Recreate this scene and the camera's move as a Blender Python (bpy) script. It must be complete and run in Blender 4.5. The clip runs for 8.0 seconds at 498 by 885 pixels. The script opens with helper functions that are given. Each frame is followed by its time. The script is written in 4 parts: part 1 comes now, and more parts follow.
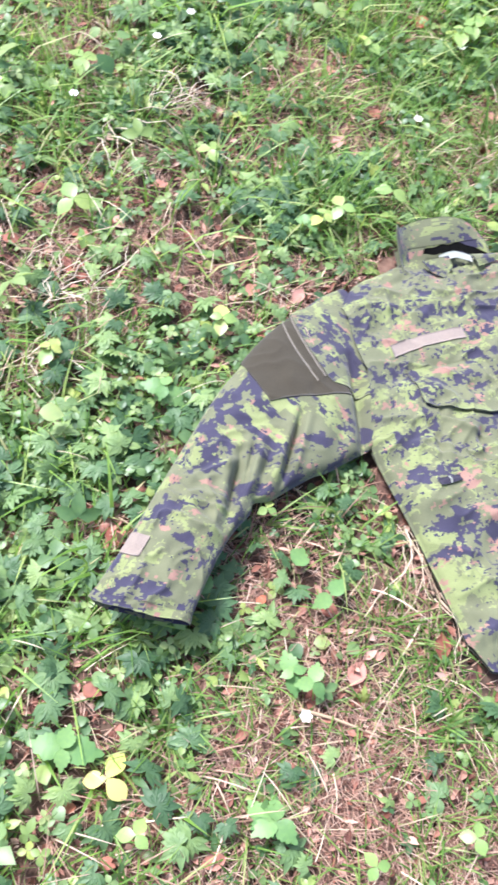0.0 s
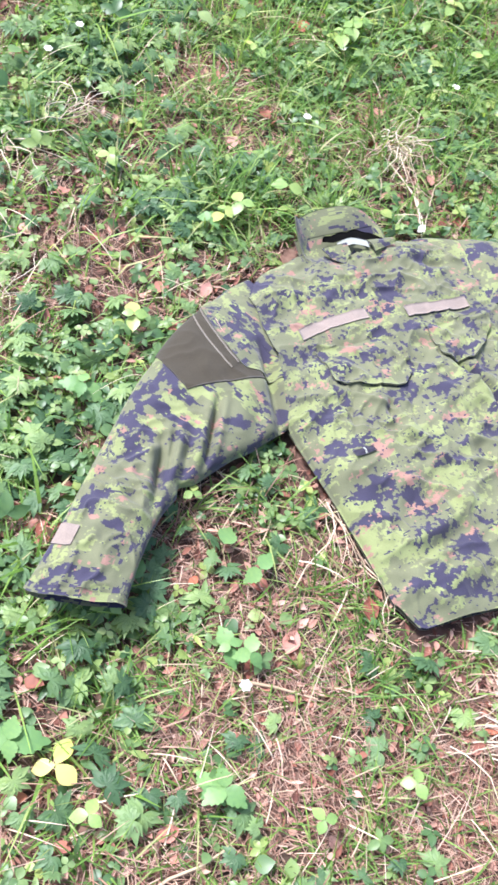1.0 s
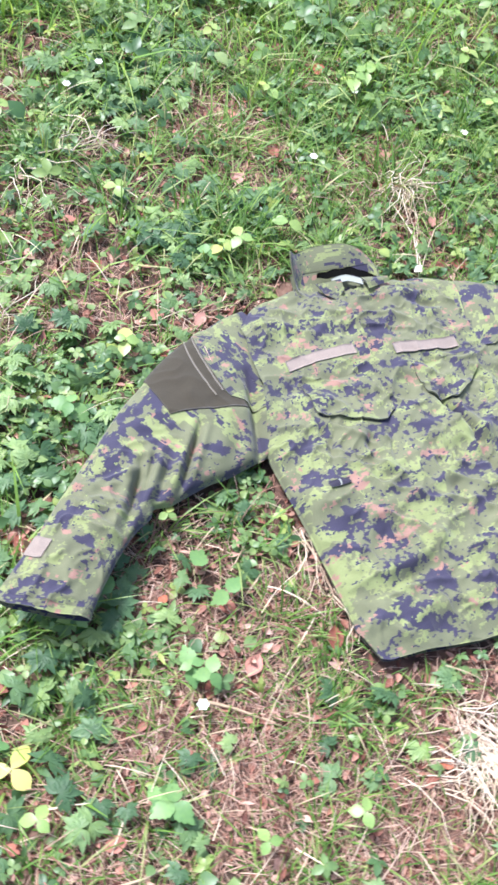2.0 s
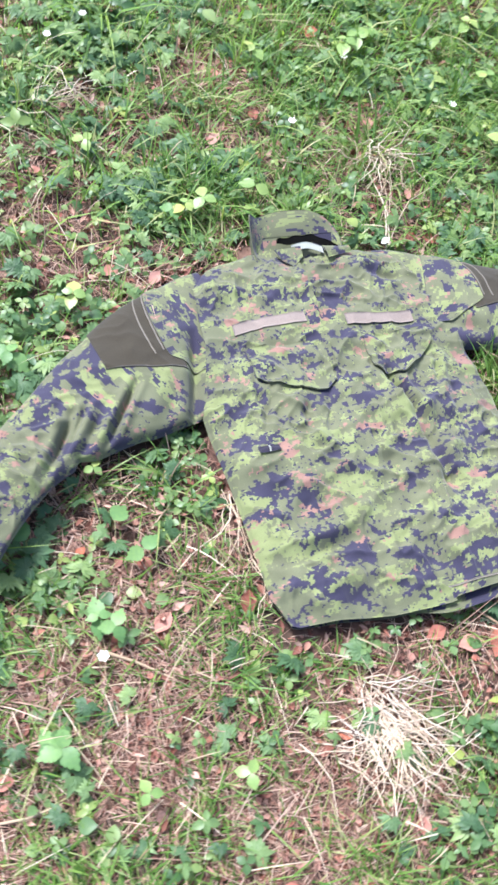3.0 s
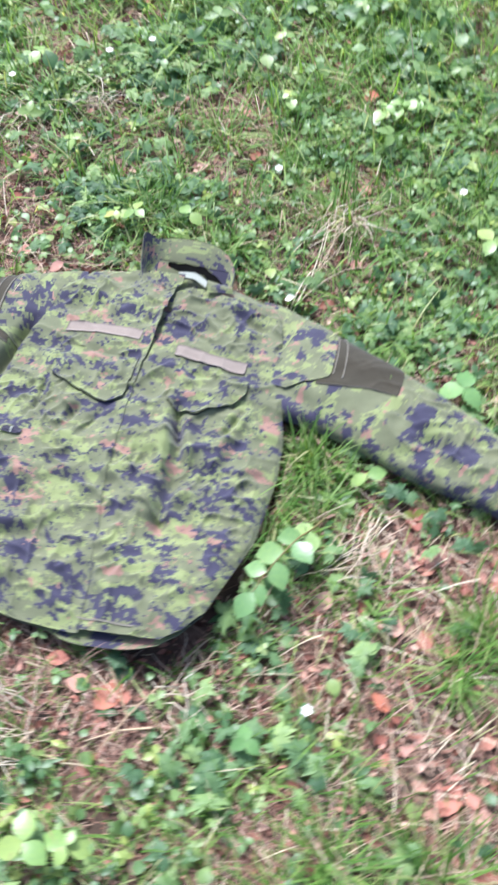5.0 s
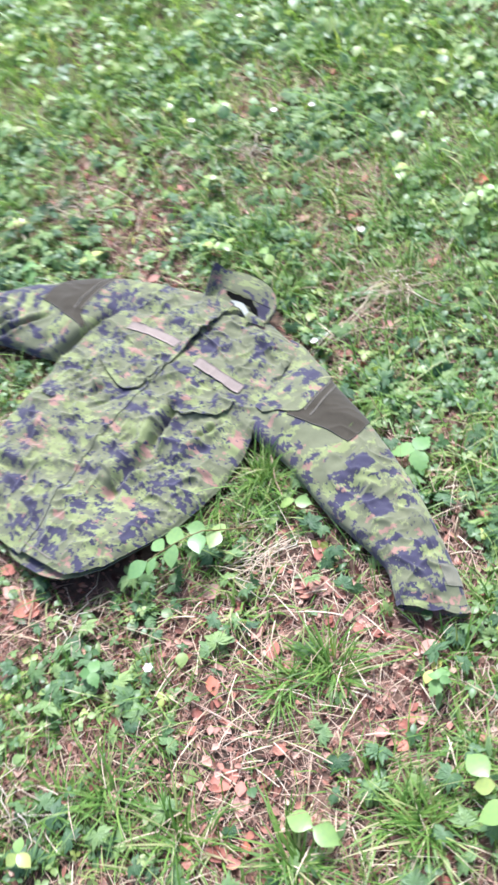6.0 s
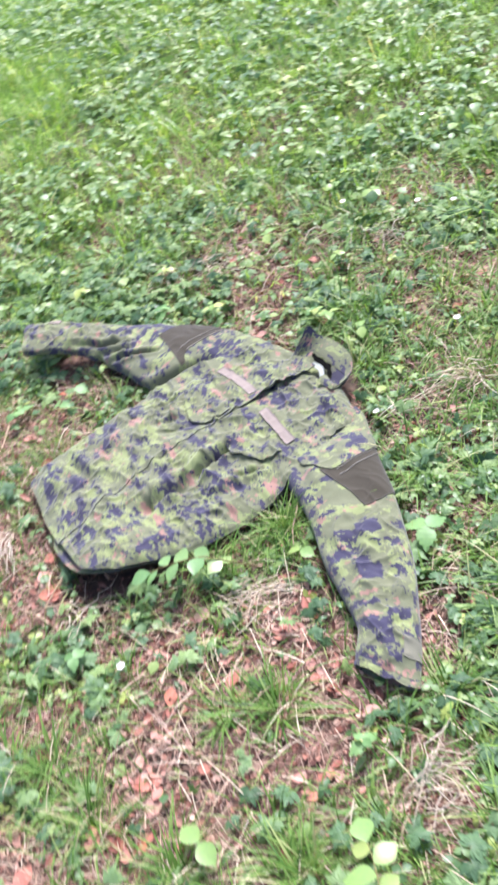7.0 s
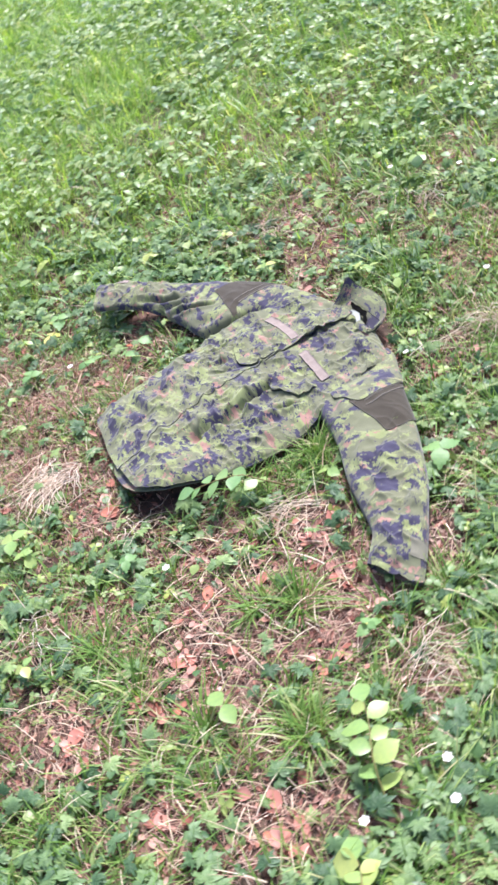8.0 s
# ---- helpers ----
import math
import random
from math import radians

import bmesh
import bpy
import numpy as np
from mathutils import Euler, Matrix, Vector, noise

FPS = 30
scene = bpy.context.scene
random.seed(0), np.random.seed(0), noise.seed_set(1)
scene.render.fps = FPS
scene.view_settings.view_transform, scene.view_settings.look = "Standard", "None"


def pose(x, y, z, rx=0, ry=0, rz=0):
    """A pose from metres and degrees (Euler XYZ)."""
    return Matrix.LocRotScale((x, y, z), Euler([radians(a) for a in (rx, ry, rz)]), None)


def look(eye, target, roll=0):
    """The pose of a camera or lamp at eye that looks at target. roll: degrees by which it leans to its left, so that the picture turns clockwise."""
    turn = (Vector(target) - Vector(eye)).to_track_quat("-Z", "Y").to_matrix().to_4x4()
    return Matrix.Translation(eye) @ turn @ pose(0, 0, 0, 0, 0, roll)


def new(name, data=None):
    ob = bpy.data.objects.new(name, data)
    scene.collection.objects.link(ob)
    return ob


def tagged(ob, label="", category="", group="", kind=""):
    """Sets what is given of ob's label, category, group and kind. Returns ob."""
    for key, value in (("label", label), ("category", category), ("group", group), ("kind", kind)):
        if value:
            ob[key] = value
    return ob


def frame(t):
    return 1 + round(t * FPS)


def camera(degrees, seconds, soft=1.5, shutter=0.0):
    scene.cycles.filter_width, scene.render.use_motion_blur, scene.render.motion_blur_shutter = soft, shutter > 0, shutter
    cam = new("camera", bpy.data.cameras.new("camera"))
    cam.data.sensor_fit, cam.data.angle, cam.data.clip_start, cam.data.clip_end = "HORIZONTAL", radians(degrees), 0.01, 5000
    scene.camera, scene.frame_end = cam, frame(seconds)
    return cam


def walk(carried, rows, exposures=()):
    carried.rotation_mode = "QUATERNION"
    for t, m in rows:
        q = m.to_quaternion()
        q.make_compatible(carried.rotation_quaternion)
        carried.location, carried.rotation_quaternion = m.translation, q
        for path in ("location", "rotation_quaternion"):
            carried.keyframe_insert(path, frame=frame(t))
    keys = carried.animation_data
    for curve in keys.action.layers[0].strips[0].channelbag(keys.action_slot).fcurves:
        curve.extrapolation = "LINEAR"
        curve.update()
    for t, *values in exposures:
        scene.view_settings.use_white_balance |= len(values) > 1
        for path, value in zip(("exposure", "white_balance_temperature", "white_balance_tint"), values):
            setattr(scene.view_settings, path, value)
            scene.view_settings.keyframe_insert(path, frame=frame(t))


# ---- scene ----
cam = camera(30.0, 8.0, soft=2.8, shutter=0.5)
PATH = [
    (0, (0.125, 0.051, 1.339), (0.405, 0.986, -0.407), 19.7),
    (0.5, (0.117, 0.014, 1.339), (0.501, 0.982, -0.368), 21.9),
    (1, (0.122, -0.024, 1.353), (0.565, 0.943, -0.341), 21.9),
    (1.2, (0.11, -0.036, 1.352), (0.566, 0.943, -0.331), 22.0),
    (2.3, (0.287, -0.079, 1.438), (0.603, 0.958, -0.243), 19.9),
    (2.5, (0.327, -0.094, 1.449), (0.636, 0.923, -0.245), 20.7),
    (3, (0.414, -0.068, 1.441), (0.675, 0.903, -0.288), 20.5),
    (3.5, (0.635, 0.055, 1.397), (0.693, 0.975, -0.378), 17.1),
    (4, (0.846, 0.149, 1.398), (0.727, 1.054, -0.381), 12.1),
    (4.5, (1.211, 0.15, 1.44), (0.815, 1.02, -0.316), 4.7),
    (5, (1.54, 0.226, 1.467), (0.926, 1.056, -0.245), -3.4),
    (5.2, (1.649, 0.292, 1.431), (0.936, 1.11, -0.249), -2.9),
    (6.3, (2.338, 0.768, 1.591), (1.021, 0.954, 0.098), -21.7),
    (6.5, (2.37, 0.849, 1.511), (0.971, 0.98, 0.088), -19.8),
    (7, (2.522, 0.992, 1.482), (1.023, 0.96, 0.159), -20.7),
    (7.2, (2.617, 1.027, 1.502), (1.144, 0.875, 0.158), -21.4),
    (7.5, (2.778, 1.093, 1.479), (1.259, 0.876, 0.196), -21.4),
    (7.7, (2.788, 1.127, 1.527), (1.283, 0.869, 0.235), -23.1),
    (8, (2.816, 1.085, 1.485), (1.286, 0.854, 0.218), -25.2),
]
walk(cam, [(t, look(eye, target, roll)) for t, eye, target, roll in PATH], [(0.0, 1.86, 5900, 16), (1.2, 1.84, 5900, 17), (2.5, 1.73, 5780, 14), (3.5, 1.69, 5800, 14), (4.0, 1.65, 5950, 16), (4.5, 1.61, 5850, 15), (5.0, 1.64, 5730, 11), (5.2, 1.65, 5730, 11), (6.5, 1.86, 5850, 17), (8.0, 1.76, 6000, 21)])


# ---- light: bright overcast glade ----
world = bpy.data.worlds.new("sky")
scene.world = world
world.use_nodes = True
wn = world.node_tree.nodes
sky = wn.new("ShaderNodeTexSky")
sky.sky_type, sky.sun_disc = "NISHITA", False
sky.sun_elevation, sky.sun_rotation = radians(59), radians(-56)
sky.air_density, sky.dust_density, sky.ozone_density = 1.0, 4.0, 1.0
world.node_tree.links.new(sky.outputs[0], wn["Background"].inputs[0])
wn["Background"].inputs[1].default_value = 0.085
sun = new("sun", bpy.data.lights.new("sun", "SUN"))
sun.data.energy, sun.data.angle, sun.data.color = 2.2, radians(10), (1.0, 0.98, 0.95)
sun.matrix_world = look((-1.5, 2.4, 4.9), (0.9, 0.8, 0))


# ---- number fields ----
def vnoise(x, y, seed=0):
    """Smooth value noise, 0 to 1, on arrays."""
    xi, yi = np.floor(x).astype(np.int64), np.floor(y).astype(np.int64)
    fx, fy = x - xi, y - yi
    fx, fy = fx * fx * (3 - 2 * fx), fy * fy * (3 - 2 * fy)

    def h(a, b):
        n = (a * 374761393 + b * 668265263 + seed * 974634531) & 0x7FFFFFFF
        n = ((n ^ (n >> 13)) * 1274126177) & 0x7FFFFFFF
        n = n ^ (n >> 16)
        return (n & 0xFFFF) / 65535.0
    a, b, c, d = h(xi, yi), h(xi + 1, yi), h(xi, yi + 1), h(xi + 1, yi + 1)
    return (a * (1 - fx) + b * fx) * (1 - fy) + (c * (1 - fx) + d * fx) * fy


def fbm(x, y, seed=0, octaves=3):
    v, amp, tot = 0, 1.0, 0
    for k in range(octaves):
        v = v + amp * vnoise(x * 2 ** k, y * 2 ** k, seed + 17 * k)
        tot += amp
        amp *= 0.5
    return v / tot


RNG = np.random.default_rng(7)

# ---- the jacket's pattern: u across, v from hem to neck, in metres ----
JX, JY, JTURN = 0.925, 0.455, radians(18)


def to_jacket(x, y):
    dx, dy = x - JX, y - JY
    return dx * math.cos(JTURN) + dy * math.sin(JTURN), -dx * math.sin(JTURN) + dy * math.cos(JTURN)


def edge_l(v):
    return np.interp(v, (0, 0.05, 0.15, 0.30, 0.42, 0.50, 0.56, 0.76), (-0.214, -0.236, -0.241, -0.252, -0.266, -0.246, -0.234, -0.220))


def edge_r(v):
    return np.interp(v, (0, 0.02, 0.06, 0.22, 0.37, 0.45, 0.52, 0.60, 0.76), (0.208, 0.236, 0.262, 0.300, 0.305, 0.296, 0.276, 0.262, 0.226))


def placket_u(v):
    return np.interp(v, (0, 0.10, 0.26, 0.47, 0.76), (0.059, 0.049, 0.012, -0.010, -0.006))


# sleeves: centre u, v, half width, height of the underside, thickness
SLEEVES = {
    "right": ((-0.145, 0.608, 0.145, 0.004, 0.012), (-0.195, 0.588, 0.150, 0.004, 0.020), (-0.305, 0.545, 0.137, 0.004, 0.048), (-0.387, 0.503, 0.119, 0.008, 0.052), (-0.440, 0.475, 0.104, 0.014, 0.050),
              (-0.525, 0.418, 0.079, 0.024, 0.046), (-0.591, 0.361, 0.066, 0.047, 0.041), (-0.662, 0.283, 0.065, 0.064, 0.035), (-0.731, 0.204, 0.074, 0.070, 0.016)),
    "left": ((0.150, 0.632, 0.125, 0.004, 0.012), (0.200, 0.620, 0.128, 0.004, 0.020), (0.325, 0.588, 0.104, 0.004, 0.048), (0.438, 0.556, 0.095, 0.004, 0.048), (0.546, 0.512, 0.090, 0.004, 0.046),
             (0.620, 0.485, 0.080, 0.004, 0.044), (0.720, 0.440, 0.060, 0.004, 0.042), (0.780, 0.394, 0.061, 0.002, 0.034), (0.839, 0.344, 0.060, 0.002, 0.014)),
}


def spline(nodes, n):
    """Catmull-Rom through the nodes, n even steps."""
    p = np.array(nodes, float)
    p = np.vstack((2 * p[0] - p[1], p, 2 * p[-1] - p[-2]))
    t = np.linspace(0, len(nodes) - 1 - 1e-6, n)
    i = t.astype(int)
    f = (t - i)[:, None]
    a, b, c, d = p[i], p[i + 1], p[i + 2], p[i + 3]
    return 0.5 * (2 * b + (c - a) * f + (2 * a - 5 * b + 4 * c - d) * f ** 2 + (3 * b - a - 3 * c + d) * f ** 3)


def in_jacket(x, y, grow=0.0):
    """Whether ground places lie below the jacket's outline, grown by some metres."""
    u, v = to_jacket(x, y)
    inside = (v > -grow) & (v < 0.77 + grow) & (u > edge_l(v) - grow) & (u < edge_r(v) + grow)
    inside |= ((u - 0.015) / (0.11 + grow)) ** 2 + ((v - 0.78) / (0.055 + grow)) ** 2 < 1
    for side, nodes in SLEEVES.items():
        for cu, cv, hw, _, _ in spline(nodes, 64)[:54 if side == "right" else 56]:
            inside |= (u - cu) ** 2 + (v - cv) ** 2 < max(hw + grow - 0.012, 0.01) ** 2 * 0.92
    return inside


def ground_z(x, y):
    z = 0.03 * (fbm(x * 1.3, y * 1.3, 3) - 0.5) + 0.016 * (fbm(x * 9, y * 9, 5) - 0.5) - 0.026
    far = np.clip(np.hypot(x - 1, y - 1) - 2.5, 0, 40)
    return z + 0.05 * far * (fbm(x * 0.21, y * 0.21, 8) - 0.5) * np.clip(far / 4, 0, 1)


# places where dry litter shows: x, y, radius
BARE = ((0.38, 0.57, 0.10), (0.50, 0.46, 0.11), (0.56, 1.60, 0.08), (0.13, 0.60, 0.05), (0.47, 0.35, 0.12), (0.32, 1.42, 0.08), (0.62, 0.55, 0.06), (-0.01, 1.03, 0.08),
        (0.33, 0.28, 0.05), (0.52, 0.20, 0.11), (1.29, 0.73, 0.06), (0.95, 0.38, 0.09), (1.09, 0.39, 0.08), (1.40, 0.88, 0.09), (1.62, 0.56, 0.06), (1.65, 0.90, 0.09),
        (2.00, 0.72, 0.09), (1.72, 0.33, 0.08), (1.10, 0.42, 0.06), (1.71, 0.51, 0.07), (0.27, 0.13, 0.05), (0.85, 0.20, 0.13), (1.45, 0.42, 0.08), (0.97, 1.30, 0.05),
        (0.42, 1.06, 0.05), (0.70, 1.88, 0.06), (1.80, 1.07, 0.07), (0.75, 0.05, 0.12), (0.20, 1.52, 0.06), (0.18, 1.39, 0.05), (-0.03, 0.92, 0.05), (1.94, 0.52, 0.06),
        (1.89, 0.78, 0.06), (1.49, 0.93, 0.06), (1.50, 0.61, 0.05), (1.18, 0.55, 0.05), (-0.55, 1.15, 0.12), (-0.75, 1.75, 0.12), (-0.15, 1.75, 0.08))


def litter(x, y):
    """How bare of green a place is, 0 to 1."""
    n = fbm(x * 4.6, y * 4.6, 11)
    a = np.clip((n - 0.54) * 7, 0, 0.78)
    for bx, by, br in BARE:
        a = np.maximum(a, np.exp(-(((x - bx) ** 2 + (y - by) ** 2) / (br * 1.15) ** 2) ** 1.6) * (0.85 + 0.5 * (vnoise(x * 30, y * 30, 4) - 0.3)))
    dry = np.exp(-(((x - 0.78) / 0.48) ** 2 + ((y - 0.28) / 0.33) ** 2)) * 0.22 + np.exp(-(((x - 1.75) / 0.6) ** 2 + ((y - 0.65) / 0.5) ** 2)) * 0.26
    a = a + dry * (0.6 + 0.8 * vnoise(x * 12, y * 12, 9))
    far = np.clip((0.15 - x) / 0.7, 0, 1) + np.clip((y - 1.75) / 0.5, 0, 1)
    return np.clip(a * (1 - 0.42 * np.clip(far, 0, 1)), 0, 1)


# ---- materials ----
def material(name):
    m = bpy.data.materials.new(name)
    m.use_nodes = True
    nt = m.node_tree
    return m, nt, nt.nodes["Principled BSDF"]


def ramp(nt, source, stops):
    r = nt.nodes.new("ShaderNodeValToRGB")
    e = r.color_ramp.elements
    while len(e) < len(stops):
        e.new(0.5)
    for el, (pos, col) in zip(e, stops):
        el.position, el.color = pos, (*col, 1)
    nt.links.new(source, r.inputs[0])
    return r.outputs[0]


def mix(nt, fac, a, b, blend="MIX"):
    m = nt.nodes.new("ShaderNodeMix")
    m.data_type, m.blend_type = "RGBA", blend
    for sock, val in ((m.inputs[0], fac), (m.inputs[6], a), (m.inputs[7], b)):
        if hasattr(val, "is_output"):
            nt.links.new(val, sock)
        elif isinstance(val, tuple):
            sock.default_value = (*val, 1)
        else:
            sock.default_value = val
    return m.outputs[2]


def tex(nt, scale, detail=3, kind="ShaderNodeTexNoise"):
    n = nt.nodes.new(kind)
    c = nt.nodes.new("ShaderNodeTexCoord")
    nt.links.new(c.outputs["Object"], n.inputs["Vector"])
    n.inputs["Scale"].default_value = scale
    if kind == "ShaderNodeTexNoise":
        n.inputs["Detail"].default_value = detail
    return n


def bump(nt, bsdf, height, strength, distance=0.002):
    b = nt.nodes.new("ShaderNodeBump")
    b.inputs["Strength"].default_value, b.inputs["Distance"].default_value = strength, distance
    nt.links.new(height, b.inputs["Height"])
    nt.links.new(b.outputs[0], bsdf.inputs["Normal"])


def leaf_material(name, stops, rough=0.5, through_light=0.3, each_object=False, sheen=0.35):
    """Thin plant matter, its hue varied piece by piece."""
    m, nt, bsdf = material(name)
    if each_object:
        src = nt.nodes.new("ShaderNodeObjectInfo").outputs["Random"]
    else:
        src = nt.nodes.new("ShaderNodeNewGeometry").outputs["Random Per Island"]
    col = ramp(nt, src, stops)
    n = tex(nt, 6.0 if each_object else 90.0, 4)
    col = mix(nt, ramp(nt, n.outputs[0], ((0.35, (0, 0, 0)), (0.7, (0.5, 0.5, 0.5)))), col, mix(nt, 1.0, col, (1.35, 1.25, 1.0), "MULTIPLY"))
    nt.links.new(col, bsdf.inputs["Base Color"])
    bsdf.inputs["Roughness"].default_value = rough
    bsdf.inputs["Specular IOR Level"].default_value = sheen
    tr = nt.nodes.new("ShaderNodeBsdfTranslucent")
    nt.links.new(mix(nt, 1.0, col, (1.3, 1.25, 0.6), "MULTIPLY"), tr.inputs[0])
    ms = nt.nodes.new("ShaderNodeMixShader")
    ms.inputs[0].default_value = through_light
    nt.links.new(bsdf.outputs[0], ms.inputs[1])
    nt.links.new(tr.outputs[0], ms.inputs[2])
    nt.links.new(ms.outputs[0], nt.nodes["Material Output"].inputs[0])
    return m


GRASS = leaf_material("grass", ((0.0, (0.070, 0.155, 0.032)), (0.4, (0.125, 0.245, 0.052)), (0.75, (0.195, 0.325, 0.080)), (0.92, (0.30, 0.38, 0.14)), (1.0, (0.43, 0.41, 0.24))), 0.45, 0.38, sheen=0.35)
# lighter hues than grass: the far ground's pale glare put into the colour
LIT_GRASS = leaf_material("lit_far_grass", ((0.0, (0.13, 0.26, 0.045)), (0.4, (0.20, 0.36, 0.075)), (0.75, (0.29, 0.45, 0.11)), (0.92, (0.38, 0.48, 0.17)), (1.0, (0.50, 0.48, 0.28))), 0.38, 0.48, sheen=0.5)
HERB = leaf_material("herb_leaf", ((0.0, (0.065, 0.145, 0.058)), (0.3, (0.12, 0.225, 0.09)), (0.65, (0.18, 0.295, 0.115)), (0.9, (0.25, 0.36, 0.12)), (1.0, (0.37, 0.45, 0.12))), 0.40, 0.40, sheen=0.5)
LIME = leaf_material("young_leaf", ((0.0, (0.20, 0.34, 0.11)), (0.5, (0.27, 0.40, 0.13)), (0.85, (0.34, 0.43, 0.14)), (1.0, (0.43, 0.47, 0.15))), 0.36, 0.32, True, 0.5)
PALE_GREEN = leaf_material("pale_young_leaf", ((0.0, (0.15, 0.26, 0.10)), (0.5, (0.23, 0.34, 0.14)), (1.0, (0.33, 0.42, 0.18))), 0.42, 0.4, sheen=0.5)
COOL = leaf_material("cut_leaf", ((0.0, (0.055, 0.118, 0.056)), (0.35, (0.098, 0.185, 0.088)), (0.75, (0.165, 0.27, 0.115)), (1.0, (0.25, 0.36, 0.14))), 0.48, 0.30, sheen=0.32)
BEECH = leaf_material("beech_leaf", ((0.0, (0.15, 0.29, 0.115)), (0.6, (0.21, 0.36, 0.14)), (1.0, (0.30, 0.42, 0.16))), 0.34, 0.34, True, 0.6)
FRESH = leaf_material("fresh_leaf", ((0.0, (0.12, 0.25, 0.09)), (1.0, (0.20, 0.35, 0.13))), 0.45, 0.3, True)
YELLOW = leaf_material("yellowed_leaf", ((0.0, (0.48, 0.50, 0.13)), (1.0, (0.60, 0.56, 0.20))), 0.5, 0.3, True)
STRAW = leaf_material("straw", ((0.0, (0.15, 0.075, 0.055)), (0.3, (0.26, 0.148, 0.110)), (0.7, (0.36, 0.238, 0.182)), (1.0, (0.52, 0.405, 0.33))), 0.6, 0.12)
PALE_STRAW = leaf_material("pale_straw", ((0.0, (0.34, 0.26, 0.17)), (0.5, (0.50, 0.41, 0.30)), (1.0, (0.66, 0.58, 0.46))), 0.6, 0.15)
LITTER = leaf_material("dead_leaf", ((0.0, (0.07, 0.028, 0.022)), (0.25, (0.20, 0.080, 0.058)), (0.55, (0.33, 0.155, 0.118)), (0.82, (0.43, 0.25, 0.20)), (1.0, (0.52, 0.37, 0.31))), 0.65, 0.1)
BROWN = leaf_material("brown_leaf", ((0.0, (0.22, 0.072, 0.050)), (0.3, (0.37, 0.145, 0.105)), (0.65, (0.41, 0.21, 0.17)), (0.9, (0.46, 0.28, 0.23)), (1.0, (0.42, 0.12, 0.06))), 0.6, 0.12, True)
PETAL = leaf_material("petal", ((0.0, (0.80, 0.80, 0.74)), (1.0, (0.86, 0.86, 0.82))), 0.5, 0.25, True)
BLEACHED = leaf_material("bleached_straw", ((0.0, (0.40, 0.31, 0.23)), (0.5, (0.57, 0.48, 0.38)), (1.0, (0.73, 0.66, 0.56))), 0.6, 0.15, True)
TWIG = leaf_material("twig_bark", ((0.0, (0.28, 0.20, 0.13)), (1.0, (0.46, 0.36, 0.25))), 0.75, 0.0, True)
STEM = leaf_material("stem", ((0.0, (0.16, 0.12, 0.05)), (1.0, (0.20, 0.22, 0.06))), 0.6, 0.05, True)

SOIL, nt, bsdf = material("soil")
n1, n2 = tex(nt, 28.0, 6), tex(nt, 3.5, 4)
c = ramp(nt, n1.outputs[0], ((0.3, (0.045, 0.024, 0.018)), (0.5, (0.115, 0.062, 0.045)), (0.62, (0.19, 0.108, 0.078)), (0.75, (0.27, 0.18, 0.135))))
g = ramp(nt, n1.outputs[0], ((0.3, (0.018, 0.014, 0.010)), (0.55, (0.06, 0.040, 0.026)), (0.75, (0.14, 0.09, 0.06))))
c = mix(nt, ramp(nt, n2.outputs[0], ((0.4, (0, 0, 0)), (0.6, (1, 1, 1)))), c, g)
meadow = ramp(nt, n1.outputs[0], ((0.3, (0.05, 0.10, 0.025)), (0.55, (0.13, 0.21, 0.06)), (0.75, (0.24, 0.30, 0.11))))
oc, vd, mr = nt.nodes.new("ShaderNodeTexCoord"), nt.nodes.new("ShaderNodeVectorMath"), nt.nodes.new("ShaderNodeMapRange")
vd.operation = "DISTANCE"
vd.inputs[1].default_value = (0.7, 0.9, 0.0)
nt.links.new(oc.outputs["Object"], vd.inputs[0])
nt.links.new(vd.outputs["Value"], mr.inputs["Value"])
mr.inputs["From Min"].default_value, mr.inputs["From Max"].default_value = 1.6, 3.2
nt.links.new(mix(nt, mr.outputs["Result"], c, meadow), bsdf.inputs["Base Color"])
bsdf.inputs["Roughness"].default_value = 0.95
bump(nt, bsdf, n1.outputs[0], 0.9, 0.01)


def cloth_material(name, colour=None, weave=900.0, rough=0.85):
    m, nt, bsdf = material(name)
    if colour is None:
        at = nt.nodes.new("ShaderNodeAttribute")
        at.attribute_name = "print"
        col = at.outputs["Color"]
    else:
        col = mix(nt, 0.0, colour, colour)
    fade = tex(nt, 14.0, 4)
    col = mix(nt, ramp(nt, fade.outputs[0], ((0.3, (0, 0, 0)), (0.75, (0.30, 0.30, 0.30)))), col, mix(nt, 1.0, col, (1.25, 1.22, 1.15), "MULTIPLY"))
    grain = tex(nt, weave, 2)
    col = mix(nt, 0.35, col, mix(nt, 1.0, col, ramp(nt, grain.outputs[0], ((0.3, (0.6, 0.6, 0.6)), (0.7, (1.35, 1.35, 1.35)))), "MULTIPLY"))
    nt.links.new(col, bsdf.inputs["Base Color"])
    bsdf.inputs["Roughness"].default_value = rough
    bsdf.inputs["Specular IOR Level"].default_value = 0.25
    bsdf.inputs["Sheen Weight"].default_value = 0.18
    bump(nt, bsdf, grain.outputs[0], 0.25, 0.0008)
    return m


